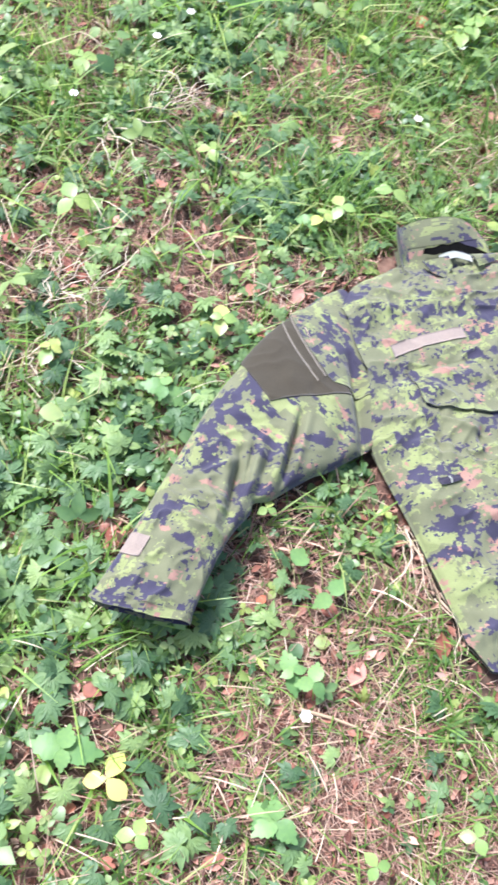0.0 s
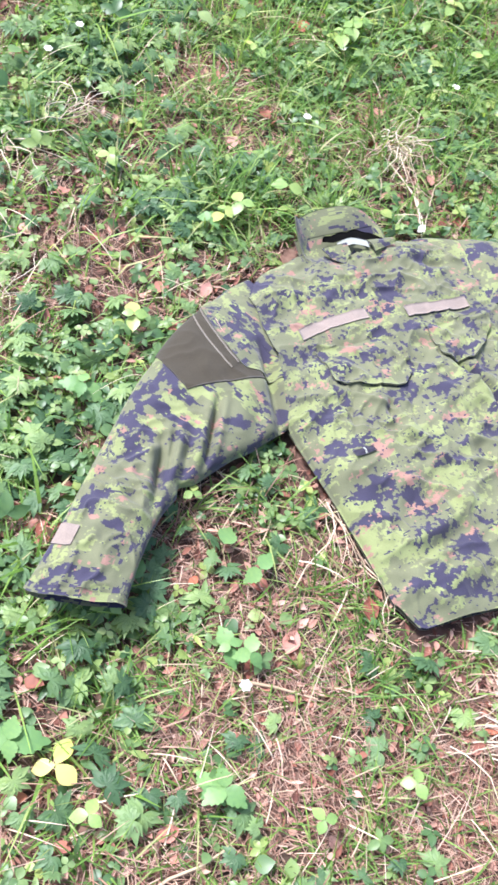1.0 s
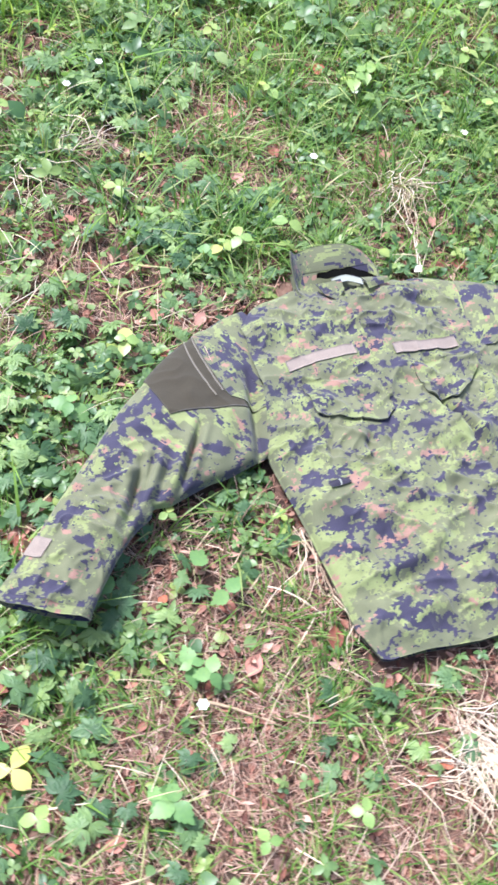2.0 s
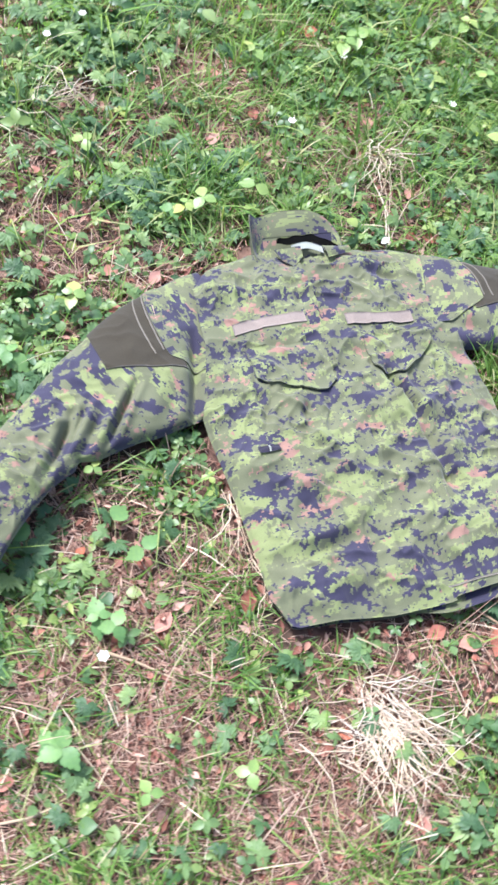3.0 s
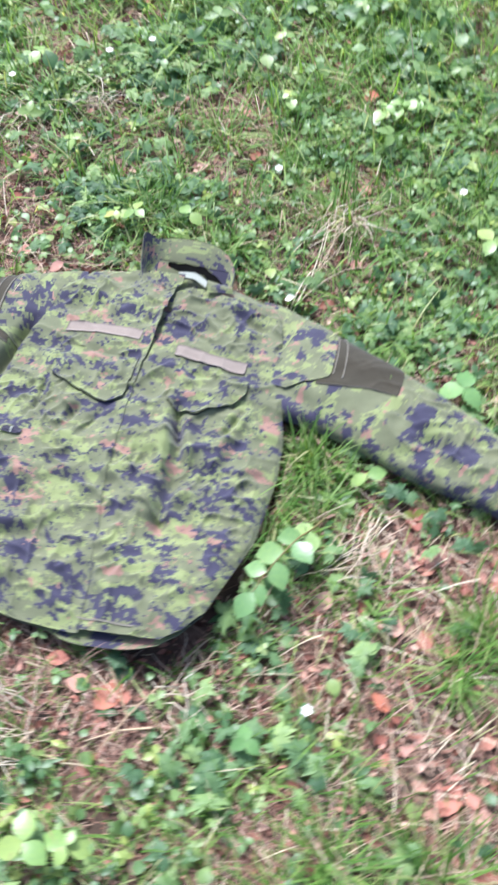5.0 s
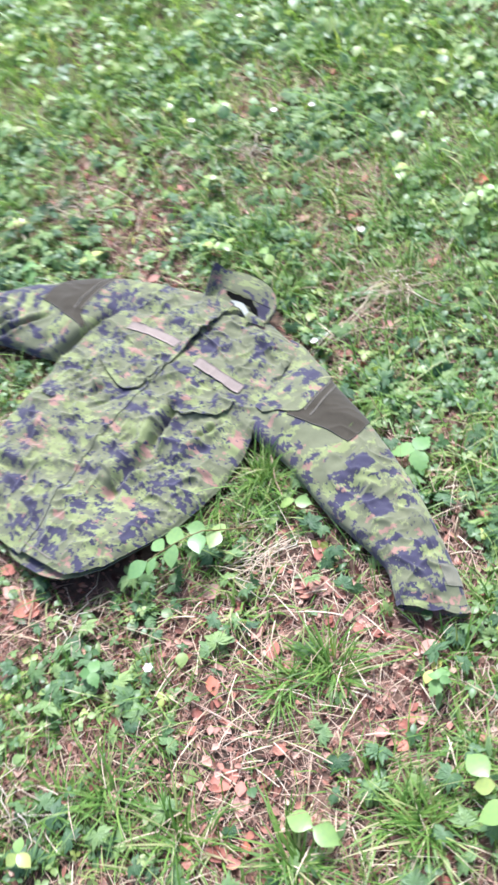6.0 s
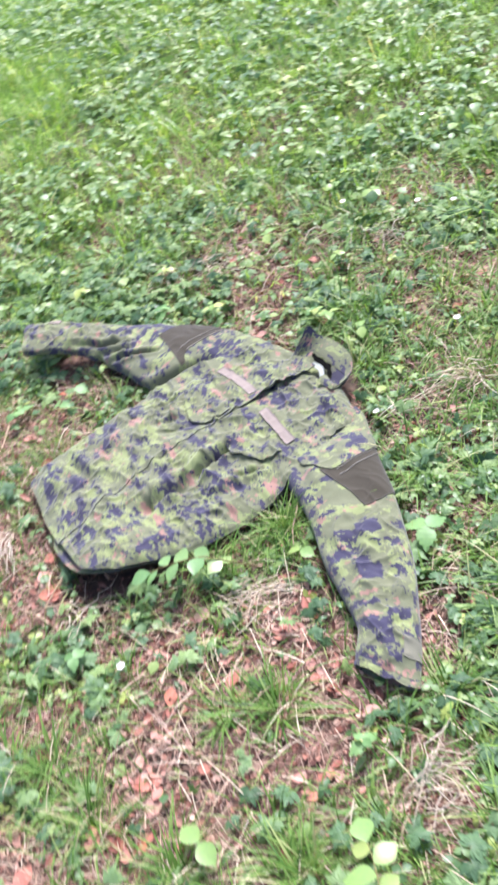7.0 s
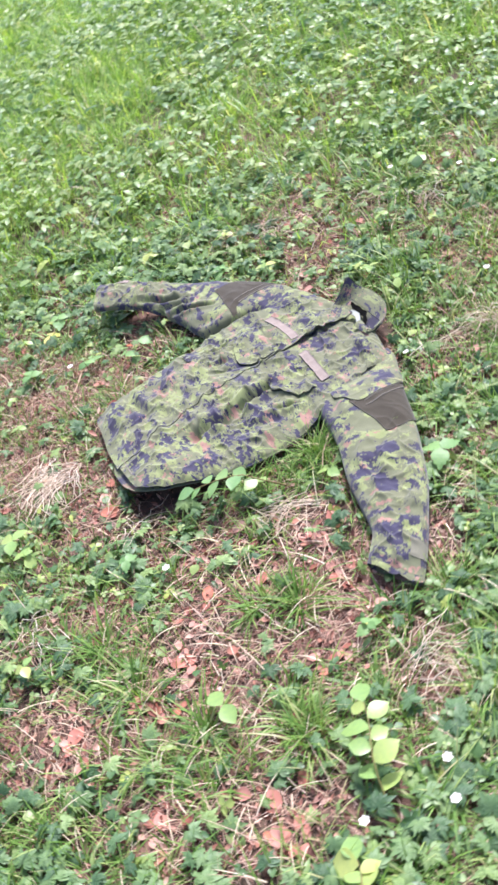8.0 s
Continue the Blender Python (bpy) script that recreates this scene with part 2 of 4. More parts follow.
CAMO = cloth_material("camouflage_cloth")
KNIT = cloth_material("grey_olive_stretch", (0.040, 0.0345, 0.023), 500.0, 0.95)
TAPE = cloth_material("faded_loop_tape", (0.222, 0.184, 0.158), 700.0, 0.95)
STITCH = cloth_material("grey_stitching", (0.17, 0.155, 0.125), 700.0)
LABEL = cloth_material("white_label", (0.29, 0.31, 0.27), 500.0)
OLIVE_TAPE = cloth_material("pale_olive_tape", (0.150, 0.148, 0.108), 700.0, 0.95)
NAVY_TAPE = cloth_material("navy_loop", (0.026, 0.024, 0.040), 500.0, 0.9)
# near-black cloth, only for the strip that stands in for collar shade
SHADE_CLOTH = cloth_material("collar_shade_cloth", (0.005, 0.005, 0.0045), 700.0)
for socket, value in (("Sheen Weight", 0.0), ("Specular IOR Level", 0.05)):
    SHADE_CLOTH.node_tree.nodes["Principled BSDF"].inputs[socket].default_value = value


# ---- mesh helpers ----
def mesh_from(name, verts, tris, mat, smooth=True):
    me = bpy.data.meshes.new(name)
    verts, tris = np.asarray(verts, np.float32), np.asarray(tris, np.int32)
    k = tris.shape[1]
    me.vertices.add(len(verts))
    me.vertices.foreach_set("co", verts.ravel())
    me.loops.add(tris.size)
    me.loops.foreach_set("vertex_index", tris.ravel())
    me.polygons.add(len(tris))
    me.polygons.foreach_set("loop_start", np.arange(0, tris.size, k, dtype=np.int32))
    me.polygons.foreach_set("use_smooth", np.full(len(tris), smooth))
    me.update(calc_edges=True)
    me.materials.append(mat)
    return me


def hang(name, me, parent=None, label=""):
    ob = new(name, me)
    if parent is not None:
        ob.parent = parent
    if label:
        tagged(ob, label)
    return ob


def part(name, bm, mat, parent, label=""):
    me = bpy.data.meshes.new(name)
    bm.to_mesh(me)
    bm.free()
    me.materials.append(mat)
    return hang(name, me, parent, label)


def sheet(name, P, mat, parent, label="", paint=None, thick=0.0, ring=False):
    """A cloth surface over a grid of places (rows, columns, 3); paint gives each small face its printed colour; thick adds an underside."""
    R, C = P.shape[:2]
    idx = np.arange(R * C).reshape(R, C)
    if ring:
        idx = np.hstack((idx, idx[:, :1]))
    q = np.stack((idx[:-1, :-1], idx[:-1, 1:], idx[1:, 1:], idx[1:, :-1]), -1).reshape(-1, 4)
    verts, colours = P.reshape(-1, 3), None
    if paint is not None:
        colours = np.repeat(paint.reshape(-1, 3), 4, 0)
    if thick:
        du, dv = np.gradient(P, axis=1), np.gradient(P, axis=0)
        n = np.cross(du, dv)
        n /= np.linalg.norm(n, axis=2, keepdims=True) + 1e-9
        n *= np.where(n[..., 2:].mean() < 0, -1, 1)
        low = (P - n * thick).reshape(-1, 3)
        rim = np.concatenate((idx[0, :], idx[1:, -1], idx[-1, -2::-1], idx[-2::-1, 0]))
        wall = np.stack((rim[:-1], rim[1:], rim[1:] + R * C, rim[:-1] + R * C), -1)
        q2 = q[:, ::-1] + R * C
        if colours is not None:
            first = OLIVE * 0.8
            colours = np.vstack((colours, colours, np.tile(first, (len(wall) * 4, 1))))
        q = np.vstack((q, q2, wall))
        verts = np.vstack((verts, low))
    me = mesh_from(name, verts, q, mat)
    if colours is not None:
        at = me.color_attributes.new("print", "FLOAT_COLOR", "CORNER")
        at.data.foreach_set("color", np.hstack((colours, np.ones((len(colours), 1)))).astype(np.float32).ravel())
    return hang(name, me, parent, label)


# ---- ground ----
def build_ground():
    a = np.concatenate((-np.geomspace(60, 3.2, 26), np.linspace(-3.0, 3.0, 240), np.geomspace(3.2, 60, 26)))
    X, Y = np.meshgrid(a * 1.0 + 0.6, a + 1.0, indexing="ij")
    Z = ground_z(X, Y)
    P = np.stack((X, Y, Z), -1)
    ob = sheet("ground", P, SOIL, None)
    tagged(ob, "brown forest soil with dry leaf litter under grass", "ground", kind="structure")


build_ground()

# ---- the jacket ----
jacket = new("jacket")
jacket.matrix_world = pose(JX, JY, 0, 0, 0, math.degrees(JTURN))
tagged(jacket, "green digital camouflage field jacket spread flat on the grass", "jacket")

OLIVE, PALE, NAVY, RUST = np.array((0.120, 0.130, 0.074)), np.array((0.182, 0.214, 0.090)), np.array((0.035, 0.033, 0.060)), np.array((0.235, 0.138, 0.108))

# larger patches of the print on the fronts: u, v, half width, half height
NAVY_A = ((-0.20, 0.715, 0.035, 0.016), (-0.203, 0.641, 0.022, 0.014), (-0.079, 0.649, 0.024, 0.014), (-0.187, 0.53, 0.034, 0.018), (-0.081, 0.50, 0.055, 0.013),
          (-0.196, 0.41, 0.03, 0.01), (-0.043, 0.407, 0.03, 0.014), (-0.197, 0.338, 0.045, 0.014), (-0.185, 0.25, 0.04, 0.017), (-0.138, 0.222, 0.025, 0.01),
          (-0.069, 0.281, 0.022, 0.01), (-0.181, 0.198, 0.02, 0.008), (-0.11, 0.15, 0.028, 0.011), (-0.075, 0.104, 0.03, 0.015), (-0.15, 0.075, 0.06, 0.013), (-0.116, 0.044, 0.045, 0.010),
          (0.002, 0.089, 0.03, 0.012), (0.001, 0.034, 0.025, 0.015), (-0.024, 0.538, 0.02, 0.012), (0.04, 0.633, 0.045, 0.028), (0.034, 0.535, 0.024, 0.010))
NAVY_B = ((0.16, 0.69, 0.03, 0.016), (0.168, 0.654, 0.022, 0.013), (-0.015, 0.583, 0.012, 0.01), (0.195, 0.535, 0.028, 0.016), (0.11, 0.457, 0.04, 0.012), (0.127, 0.406, 0.035, 0.017),
          (0.222, 0.40, 0.04, 0.014), (0.032, 0.39, 0.035, 0.012), (0.173, 0.367, 0.03, 0.013), (0.103, 0.279, 0.05, 0.016), (0.224, 0.298, 0.035, 0.020), (0.28, 0.28, 0.02, 0.02),
          (0.065, 0.216, 0.025, 0.010), (0.138, 0.247, 0.016, 0.016), (0.259, 0.159, 0.033, 0.026), (0.184, 0.112, 0.03, 0.012), (0.115, 0.136, 0.026, 0.013), (0.135, 0.181, 0.028, 0.008),
          (0.138, 0.068, 0.032, 0.012), (0.105, 0.033, 0.045, 0.018), (0.231, 0.045, 0.022, 0.012), (0.169, 0.165, 0.024, 0.007), (0.237, 0.213, 0.034, 0.010))
PALE_A = ((-0.144, 0.657, 0.05, 0.014), (-0.044, 0.651, 0.035, 0.014), (-0.176, 0.484, 0.03, 0.012), (-0.207, 0.368, 0.035, 0.015), (-0.231, 0.308, 0.022, 0.012), (-0.06, 0.326, 0.04, 0.014),
          (-0.05, 0.22, 0.05, 0.020), (-0.169, 0.136, 0.05, 0.014), (0.068, 0.342, 0.035, 0.014), (0.198, 0.328, 0.045, 0.016), (0.12, 0.246, 0.04, 0.012), (0.211, 0.241, 0.055, 0.012),
          (0.152, 0.164, 0.05, 0.014), (0.131, 0.119, 0.05, 0.018), (0.217, 0.078, 0.035, 0.014), (-0.024, 0.047, 0.03, 0.018), (-0.124, 0.06, 0.04, 0.010), (0.103, 0.523, 0.04, 0.012),
          (0.072, 0.162, 0.04, 0.014), (0.158, 0.642, 0.035, 0.012), (-0.204, 0.161, 0.03, 0.01))
RUST_A = ((-0.171, 0.596, 0.016, 0.009), (-0.101, 0.522, 0.022, 0.009), (-0.146, 0.311, 0.022, 0.016), (-0.216, 0.205, 0.03, 0.008), (-0.12, 0.20, 0.038, 0.010), (-0.067, 0.122, 0.022, 0.010),
          (0.022, 0.329, 0.035, 0.010), (0.015, 0.585, 0.016, 0.012), (0.123, 0.324, 0.022, 0.010), (0.037, 0.206, 0.012, 0.01), (0.135, 0.20, 0.016, 0.008), (0.191, 0.211, 0.03, 0.010),
          (0.243, 0.195, 0.026, 0.009), (0.096, 0.10, 0.017, 0.012), (0.101, 0.478, 0.017, 0.010), (0.211, 0.389, 0.02, 0.008), (0.266, 0.455, 0.022, 0.017), (0.10, 0.735, 0.02, 0.012),
          (0.276, 0.351, 0.025, 0.008), (-0.138, 0.627, 0.014, 0.010))
CELL = 0.0023


def blobs(u, v, items):
    f = np.full(u.shape, -1.0)
    for bu, bv, ru, rv in items:
        f = np.maximum(f, 1.0 - np.sqrt(((u - bu) / ru) ** 2 + ((v - bv) / (1.2 * rv)) ** 2))
    return f


def camo(u, v, seed=0, placed=True, dark=1.0):
    """The print: four colours in small square steps."""
    iu, iv = np.floor(u / CELL), np.floor(v / CELL)
    u, v = (iu + 0.5) * CELL, (iv + 0.5) * CELL
    fine = vnoise(iu * 0.5, iv * 0.5, seed + 1) - 0.5
    grit = vnoise(iu * 1.0 + 0.5, iv * 1.0 + 0.5, seed + 2) - 0.5

    def field(k, su, sv):
        return 1.3 * (fbm(u / su, v / sv, seed + 31 * k, 4) - 0.5)
    lime, navy, rust = field(1, 0.034, 0.024), field(2, 0.032, 0.023), field(3, 0.030, 0.020)
    share = (0.30, 0.30 * dark, 0.07)
    if placed:
        wob = 0.90 * (fbm(u / 0.014, v / 0.011, seed + 5, 3) - 0.5)
        navy = np.maximum(0.6 * navy - 0.12, np.maximum(0.30 * blobs(u, v, NAVY_A), 0.30 * blobs(u, v, NAVY_B)) + wob)
        lime = np.maximum(0.8 * lime - 0.02, 0.28 * blobs(u, v, PALE_A) + 0.8 * (fbm(u / 0.015, v / 0.010, seed + 9, 3) - 0.5))
        rust = np.maximum(0.5 * rust - 0.10, 0.34 * blobs(u, v, RUST_A) + 0.5 * (fbm(u / 0.018, v / 0.010, seed + 8, 3) - 0.5))
        share = (0.31, 0.25, 0.075)
    out = np.tile(OLIVE, (*u.shape, 1))
    for f, k, part_of, colour in ((lime, 0.33, share[0], PALE), (rust, 0.24, share[2], RUST), (navy, 0.33, share[1], NAVY)):
        f = f + k * fine + 0.6 * k * grit
        out[f > np.quantile(f, 1 - part_of)] = colour
    out *= (1 + 0.22 * (vnoise(u / 0.03, v / 0.02, seed + 3) - 0.5))[..., None]
    return out


# creases: from u, v to u, v, half width, depth
CREASES = ((-0.570, 0.300, -0.485, 0.450, 0.007, 0.020), (-0.462, 0.350, -0.365, 0.500, 0.006, 0.020), (-0.530, 0.345, -0.455, 0.470, 0.005, 0.010), (-0.500, 0.350, -0.440, 0.440, 0.007, 0.014), (0.092, 0.455, 0.130, 0.330, 0.009, 0.030), (0.130, 0.330, 0.136, 0.170, 0.013, 0.017), (-0.175, 0.345, -0.130, 0.455, 0.006, 0.008), (-0.165, 0.470, -0.160, 0.380, 0.005, 0.007), (0.215, 0.480, 0.190, 0.400, 0.006, 0.010),
           (0.140, 0.190, 0.120, 0.080, 0.020, 0.006), (-0.235, 0.105, -0.010, 0.150, 0.016, 0.008), (-0.070, 0.420, -0.105, 0.320, 0.008, 0.006), (-0.030, 0.420, -0.060, 0.330, 0.006, 0.005),
           (0.230, 0.420, 0.205, 0.330, 0.010, 0.006), (0.470, 0.560, 0.600, 0.440, 0.014, 0.008), (0.560, 0.560, 0.690, 0.450, 0.014, 0.010), (0.640, 0.530, 0.720, 0.430, 0.012, 0.009),
           (0.270, 0.540, 0.340, 0.500, 0.012, 0.012), (-0.300, 0.470, -0.340, 0.400, 0.014, 0.010), (0.130, 0.690, 0.215, 0.660, 0.008, 0.007), (0.125, 0.720, 0.180, 0.705, 0.006, 0.005))


def crease(u, v):
    z = 0.0
    for a, b, c, d, w, depth in CREASES:
        ex, ey = c - a, d - b
        L2 = ex * ex + ey * ey
        t = np.clip(((u - a) * ex + (v - b) * ey) / L2, 0, 1)
        dist = np.hypot(u - a - t * ex, v - b - t * ey)
        side = (u - a) * ey - (v - b) * ex
        end = np.sin(np.pi * np.clip(t, 0.0, 1.0)) ** 0.8
        z = z - depth * np.exp(-(dist / w) ** 2) * end + 0.45 * depth * np.exp(-((dist - 2.2 * w) / (1.3 * w)) ** 2) * end * np.sign(side) * np.sign(side)
    return z


def rumple(u, v, seed, amount):
    """Soft folds with sharper ridges on them."""
    a = fbm((u + 0.5 * v) / 0.11, (v - 0.4 * u) / 0.05, seed) - 0.5
    b = fbm(u / 0.035, v / 0.06, seed + 40) - 0.5
    w = fbm(u / 0.09, v / 0.09, seed + 7) * 0.12
    r1 = 1 - np.abs(2 * vnoise((u + w) / 0.075 + 0.6 * v / 0.075, (v - w) / 0.038, seed + 80) - 1)
    r2 = 1 - np.abs(2 * vnoise((u - w) / 0.040, (v + w) / 0.055 - 0.5 * u / 0.055, seed + 90) - 1)
    return amount * (1.4 * a + 0.5 * b + 0.55 * (r1 ** 3 - 0.3) + 0.40 * (r2 ** 3 - 0.3))


def armhole(v):
    """1 along the open fold where the right sleeve passes below the front."""
    return np.clip((v - 0.385) / 0.03, 0, 1) * np.clip((0.60 - v) / 0.06, 0, 1)


def body_height(u, v):
    """Height of the fronts above the ground."""
    l, r = edge_l(v), edge_r(v)
    p = np.clip((2 * u - l - r) / (r - l), -1, 1)
    sides = np.sqrt(np.clip(1 - np.abs(p) ** 6, 0, 1))
    arm = np.clip((v - 0.45) / 0.08, 0, 1)
    sides = sides * (1 - arm) + arm * (1 - 0.12 * np.abs(p) ** 4)
    top = 0.765 - shoulder_drop(u)
    crown = np.sqrt(np.clip((top + 0.004 - v) / 0.045, 0, 1))
    prof = sides * crown * np.clip(0.35 + v / 0.07 * 0.65, 0, 1)
    step = 0.020 * np.exp(-np.clip((u - placket_u(v) - 0.09) / 0.022, 0, None) ** 2) * np.exp(-((v - 0.30) / 0.2) ** 2)
    calm = 1 - 0.75 * np.exp(-((v - 0.575) / 0.035) ** 2)
    return 0.006 + lift_off(u, v) + 0.010 * np.exp(-((u - edge_l(v)) / 0.03) ** 2) * armhole(v) + 0.030 * prof + prof * (rumple(u, v, 70, 0.019) * calm + crease(u, v) + step)


def lift_off(u, v):
    """The hem corner lies high on a grass hummock."""
    return 0.062 * np.exp(-np.clip((0.27 - u) / 0.20, 0, None) ** 2) * np.exp(-np.clip(v / 0.20, 0, None) ** 2)


def shoulder_drop(u):
    """How far the shoulder line lies below the neck."""
    w = np.abs(u - 0.012)
    return 0.030 * np.clip((w - 0.085) / 0.115, 0, 1.3) + 0.03 * np.clip((w - 0.180) / 0.045, 0, 1) ** 2


def front(name, a, b, lift, hem, label):
    """One front, between two edges given as functions of v."""
    v = np.linspace(0, 1, 333)[:, None]
    q = np.linspace(0, 1, 140)[None, :]
    vv = v * 0.765 + np.zeros_like(q)
    u = a(vv) + (b(vv) - a(vv)) * q
    vv = vv + (hem(u) * (1 - v) ** 6)
    vv = vv - 0.030 * np.exp(-((u - 0.015) / 0.06) ** 4) * v ** 10 - shoulder_drop(u) * v ** 4
    z = body_height(u, vv) + lift(u, vv)
    P = np.stack((u, vv, z), -1)
    uc, vc = 0.25 * (u[1:, 1:] + u[:-1, 1:] + u[1:, :-1] + u[:-1, :-1]), 0.25 * (vv[1:, 1:] + vv[:-1, 1:] + vv[1:, :-1] + vv[:-1, :-1])
    return sheet(name, P, CAMO, jacket, label, camo(uc, vc), thick=0.0025)


def hem_line(u):
    return np.interp(u, (-0.24, -0.20, -0.13, -0.04, 0.06, 0.18, 0.25), (0.03, 0.012, 0.008, -0.004, -0.005, 0.001, 0.010))


front("front_panel", edge_l, lambda v: placket_u(v) + 0.010, lambda u, v: 0.0012 + (0.0014 + 0.003 * np.clip((v - 0.42) / 0.1, 0, 1)) * np.exp(-((u - placket_u(v) - 0.01) / 0.009) ** 2) + 0.0016 * np.clip((v - 0.5) / 0.1, 0, 1) + 0.013 * np.exp(-((u - placket_u(v) - 0.01) / 0.018) ** 2) * np.exp(-((v - 0.640) / 0.055) ** 4), hem_line,
      "camouflage front panel overlapping at the placket")
front("front_panel", lambda v: placket_u(v) - 0.025, edge_r, lambda u, v: 0.0004 - 0.001 * np.exp(-((u - placket_u(v)) / 0.014) ** 2), lambda u: hem_line(u) + 0.006, "camouflage front panel with button closure")


def back_panel():
    v = np.linspace(0, 1, 150)[:, None]
    q = np.linspace(0, 1, 120)[None, :]
    vv = v * 0.765 + np.zeros_like(q)
    u = edge_l(vv) + 0.004 + (edge_r(vv) - edge_l(vv) - 0.008) * q
    vv = vv + (hem_line(u) + 0.001 - 0.015 * np.exp(-((u - 0.105) / 0.085) ** 4)) * (1 - v) ** 6 - shoulder_drop(u) * v ** 4
    z = 0.001 + lift_off(u, vv) + 0.003 * (fbm(u / 0.08, vv / 0.08, 60) - 0.5)
    P = np.stack((u, vv, z), -1)
    uc, vc = u[:-1, :-1], vv[:-1, :-1]
    sheet("back_panel", P, CAMO, jacket, "", camo(uc, vc, 500, False), thick=0.002)


back_panel()


class Sleeve:
    """A flattened tube along its centre line. turn 0 is the outer edge, 90 degrees the upper side, 180 the inner edge."""

    def __init__(self, side):
        self.side = side
        self.mid = spline(SLEEVES[side], 400)
        d = np.gradient(self.mid[:, :2], axis=0)
        self.len = np.concatenate(((0,), np.cumsum(np.hypot(*np.diff(self.mid[:, :2], axis=0).T))))
        first = SLEEVES[side][1]
        self.len -= self.len[np.argmin(np.hypot(self.mid[:, 0] - first[0], self.mid[:, 1] - first[1]))]
        d /= np.linalg.norm(d, axis=1, keepdims=True)
        sgn = 1 if side == "left" else -1
        self.n = np.stack((-d[:, 1], d[:, 0]), -1) * sgn
        self.total = self.len[-1]
        self.seed = 210 if side == "left" else 310

    def at(self, s, turn, off=0.0):
        s = s - (0.060 if self.side == "left" else 0.040) * (1 - np.cos(turn)) / 2 * np.clip(s / self.total, 0, 1.1) ** 4
        if self.side == "left":
            s = s - 0.016 * np.clip(np.cos(turn), 0, 1) ** 4 * np.clip(s / self.total, 0, 1.1) ** 8
        if self.side == "right":
            s = s - 0.014 * np.clip(np.cos(turn), 0, 1) ** 4 * np.clip(s / self.total, 0, 1.1) ** 8
        m = [np.interp(s, self.len, self.mid[:, k]) for k in range(5)]
        nx, ny = np.interp(s, self.len, self.n[:, 0]), np.interp(s, self.len, self.n[:, 1])
        co, si = np.cos(turn), np.sin(turn)
        w = m[2] * np.sign(co) * np.abs(co) ** 0.85
        if self.side == "right":
            w = w * (1 - 0.16 * np.exp(-((s - 0.385) / 0.016) ** 2) * np.clip(-co, 0, 1))
        up = np.clip(si, 0, 1) ** 0.62
        u, v = m[0] + nx * w, m[1] + ny * w
        z = m[3] + 0.002 + up * m[4] * 0.86 - 0.004 * np.clip(-si, 0, 1)
        z = z + np.clip(si, 0, 1) ** 1.1 * (rumple(u, v, self.seed, 1.0) * (0.005 + 0.012 * np.clip((s - 0.24) / 0.12, 0, 1)) + crease(u, v))
        if self.side == "right":
            gap = np.exp(-((u - edge_l(v) + 0.013) / 0.013) ** 2) * armhole(v) * np.clip(si, 0, 1) ** 0.4
            z = np.maximum(z - 0.036 * gap, np.minimum(z, 0.006))
        off = off + 0 * u
        out = np.stack((u + nx * off * co, v + ny * off * co, z + off * np.clip(si, 0.2, 1)), -1)
        return out

    def tube(self):
        s = np.linspace(self.len[0], self.total, int((self.total - self.len[0]) / 0.0024))[:, None]
        k = 190
        turn = np.linspace(0, 2 * np.pi, k, endpoint=False)[None, :]
        # a slanted cuff
        s2 = s + np.zeros_like(turn)
        P = self.at(s2, turn + np.zeros_like(s))
        turn_c = np.append(turn[0], 2 * np.pi)
        uu = (turn_c[:-1] + turn_c[1:]) / 2 * 0.055
        A, B = np.meshgrid(s[:-1, 0], uu, indexing="ij")
        return sheet("sleeve", P, CAMO, jacket, "camouflage sleeve with a bent elbow", camo(B * 1.35, A * 0.95, self.seed, False), ring=True)

    def patch(self, name, s0, s1, t0, t1, off, mat, parent, label="", paint=False, nu=60, nv=60, shape=None, start=None, narrow=0.0):
        a, b = np.linspace(0, 1, nu)[:, None], np.linspace(0, 1, nv)[None, :]
        turn = radians(t0) + radians(t1 - t0) * b * (1 - narrow * a)
        far = s1 + (shape(b) if shape else 0 * b)
        near = s0 + (start(b) if start else 0 * b)
        s = near + (far - near) * a
        P = self.at(s, turn, off * (np.clip(0.15 + 2 * a, 0, 1) if paint else 1))
        col = camo(1.25 * P[:-1, :-1, 0], 1.25 * P[:-1, :-1, 1], self.seed + 3, False) if paint else None
        return sheet(name, P, mat, parent, label, col, thick=0.0018)


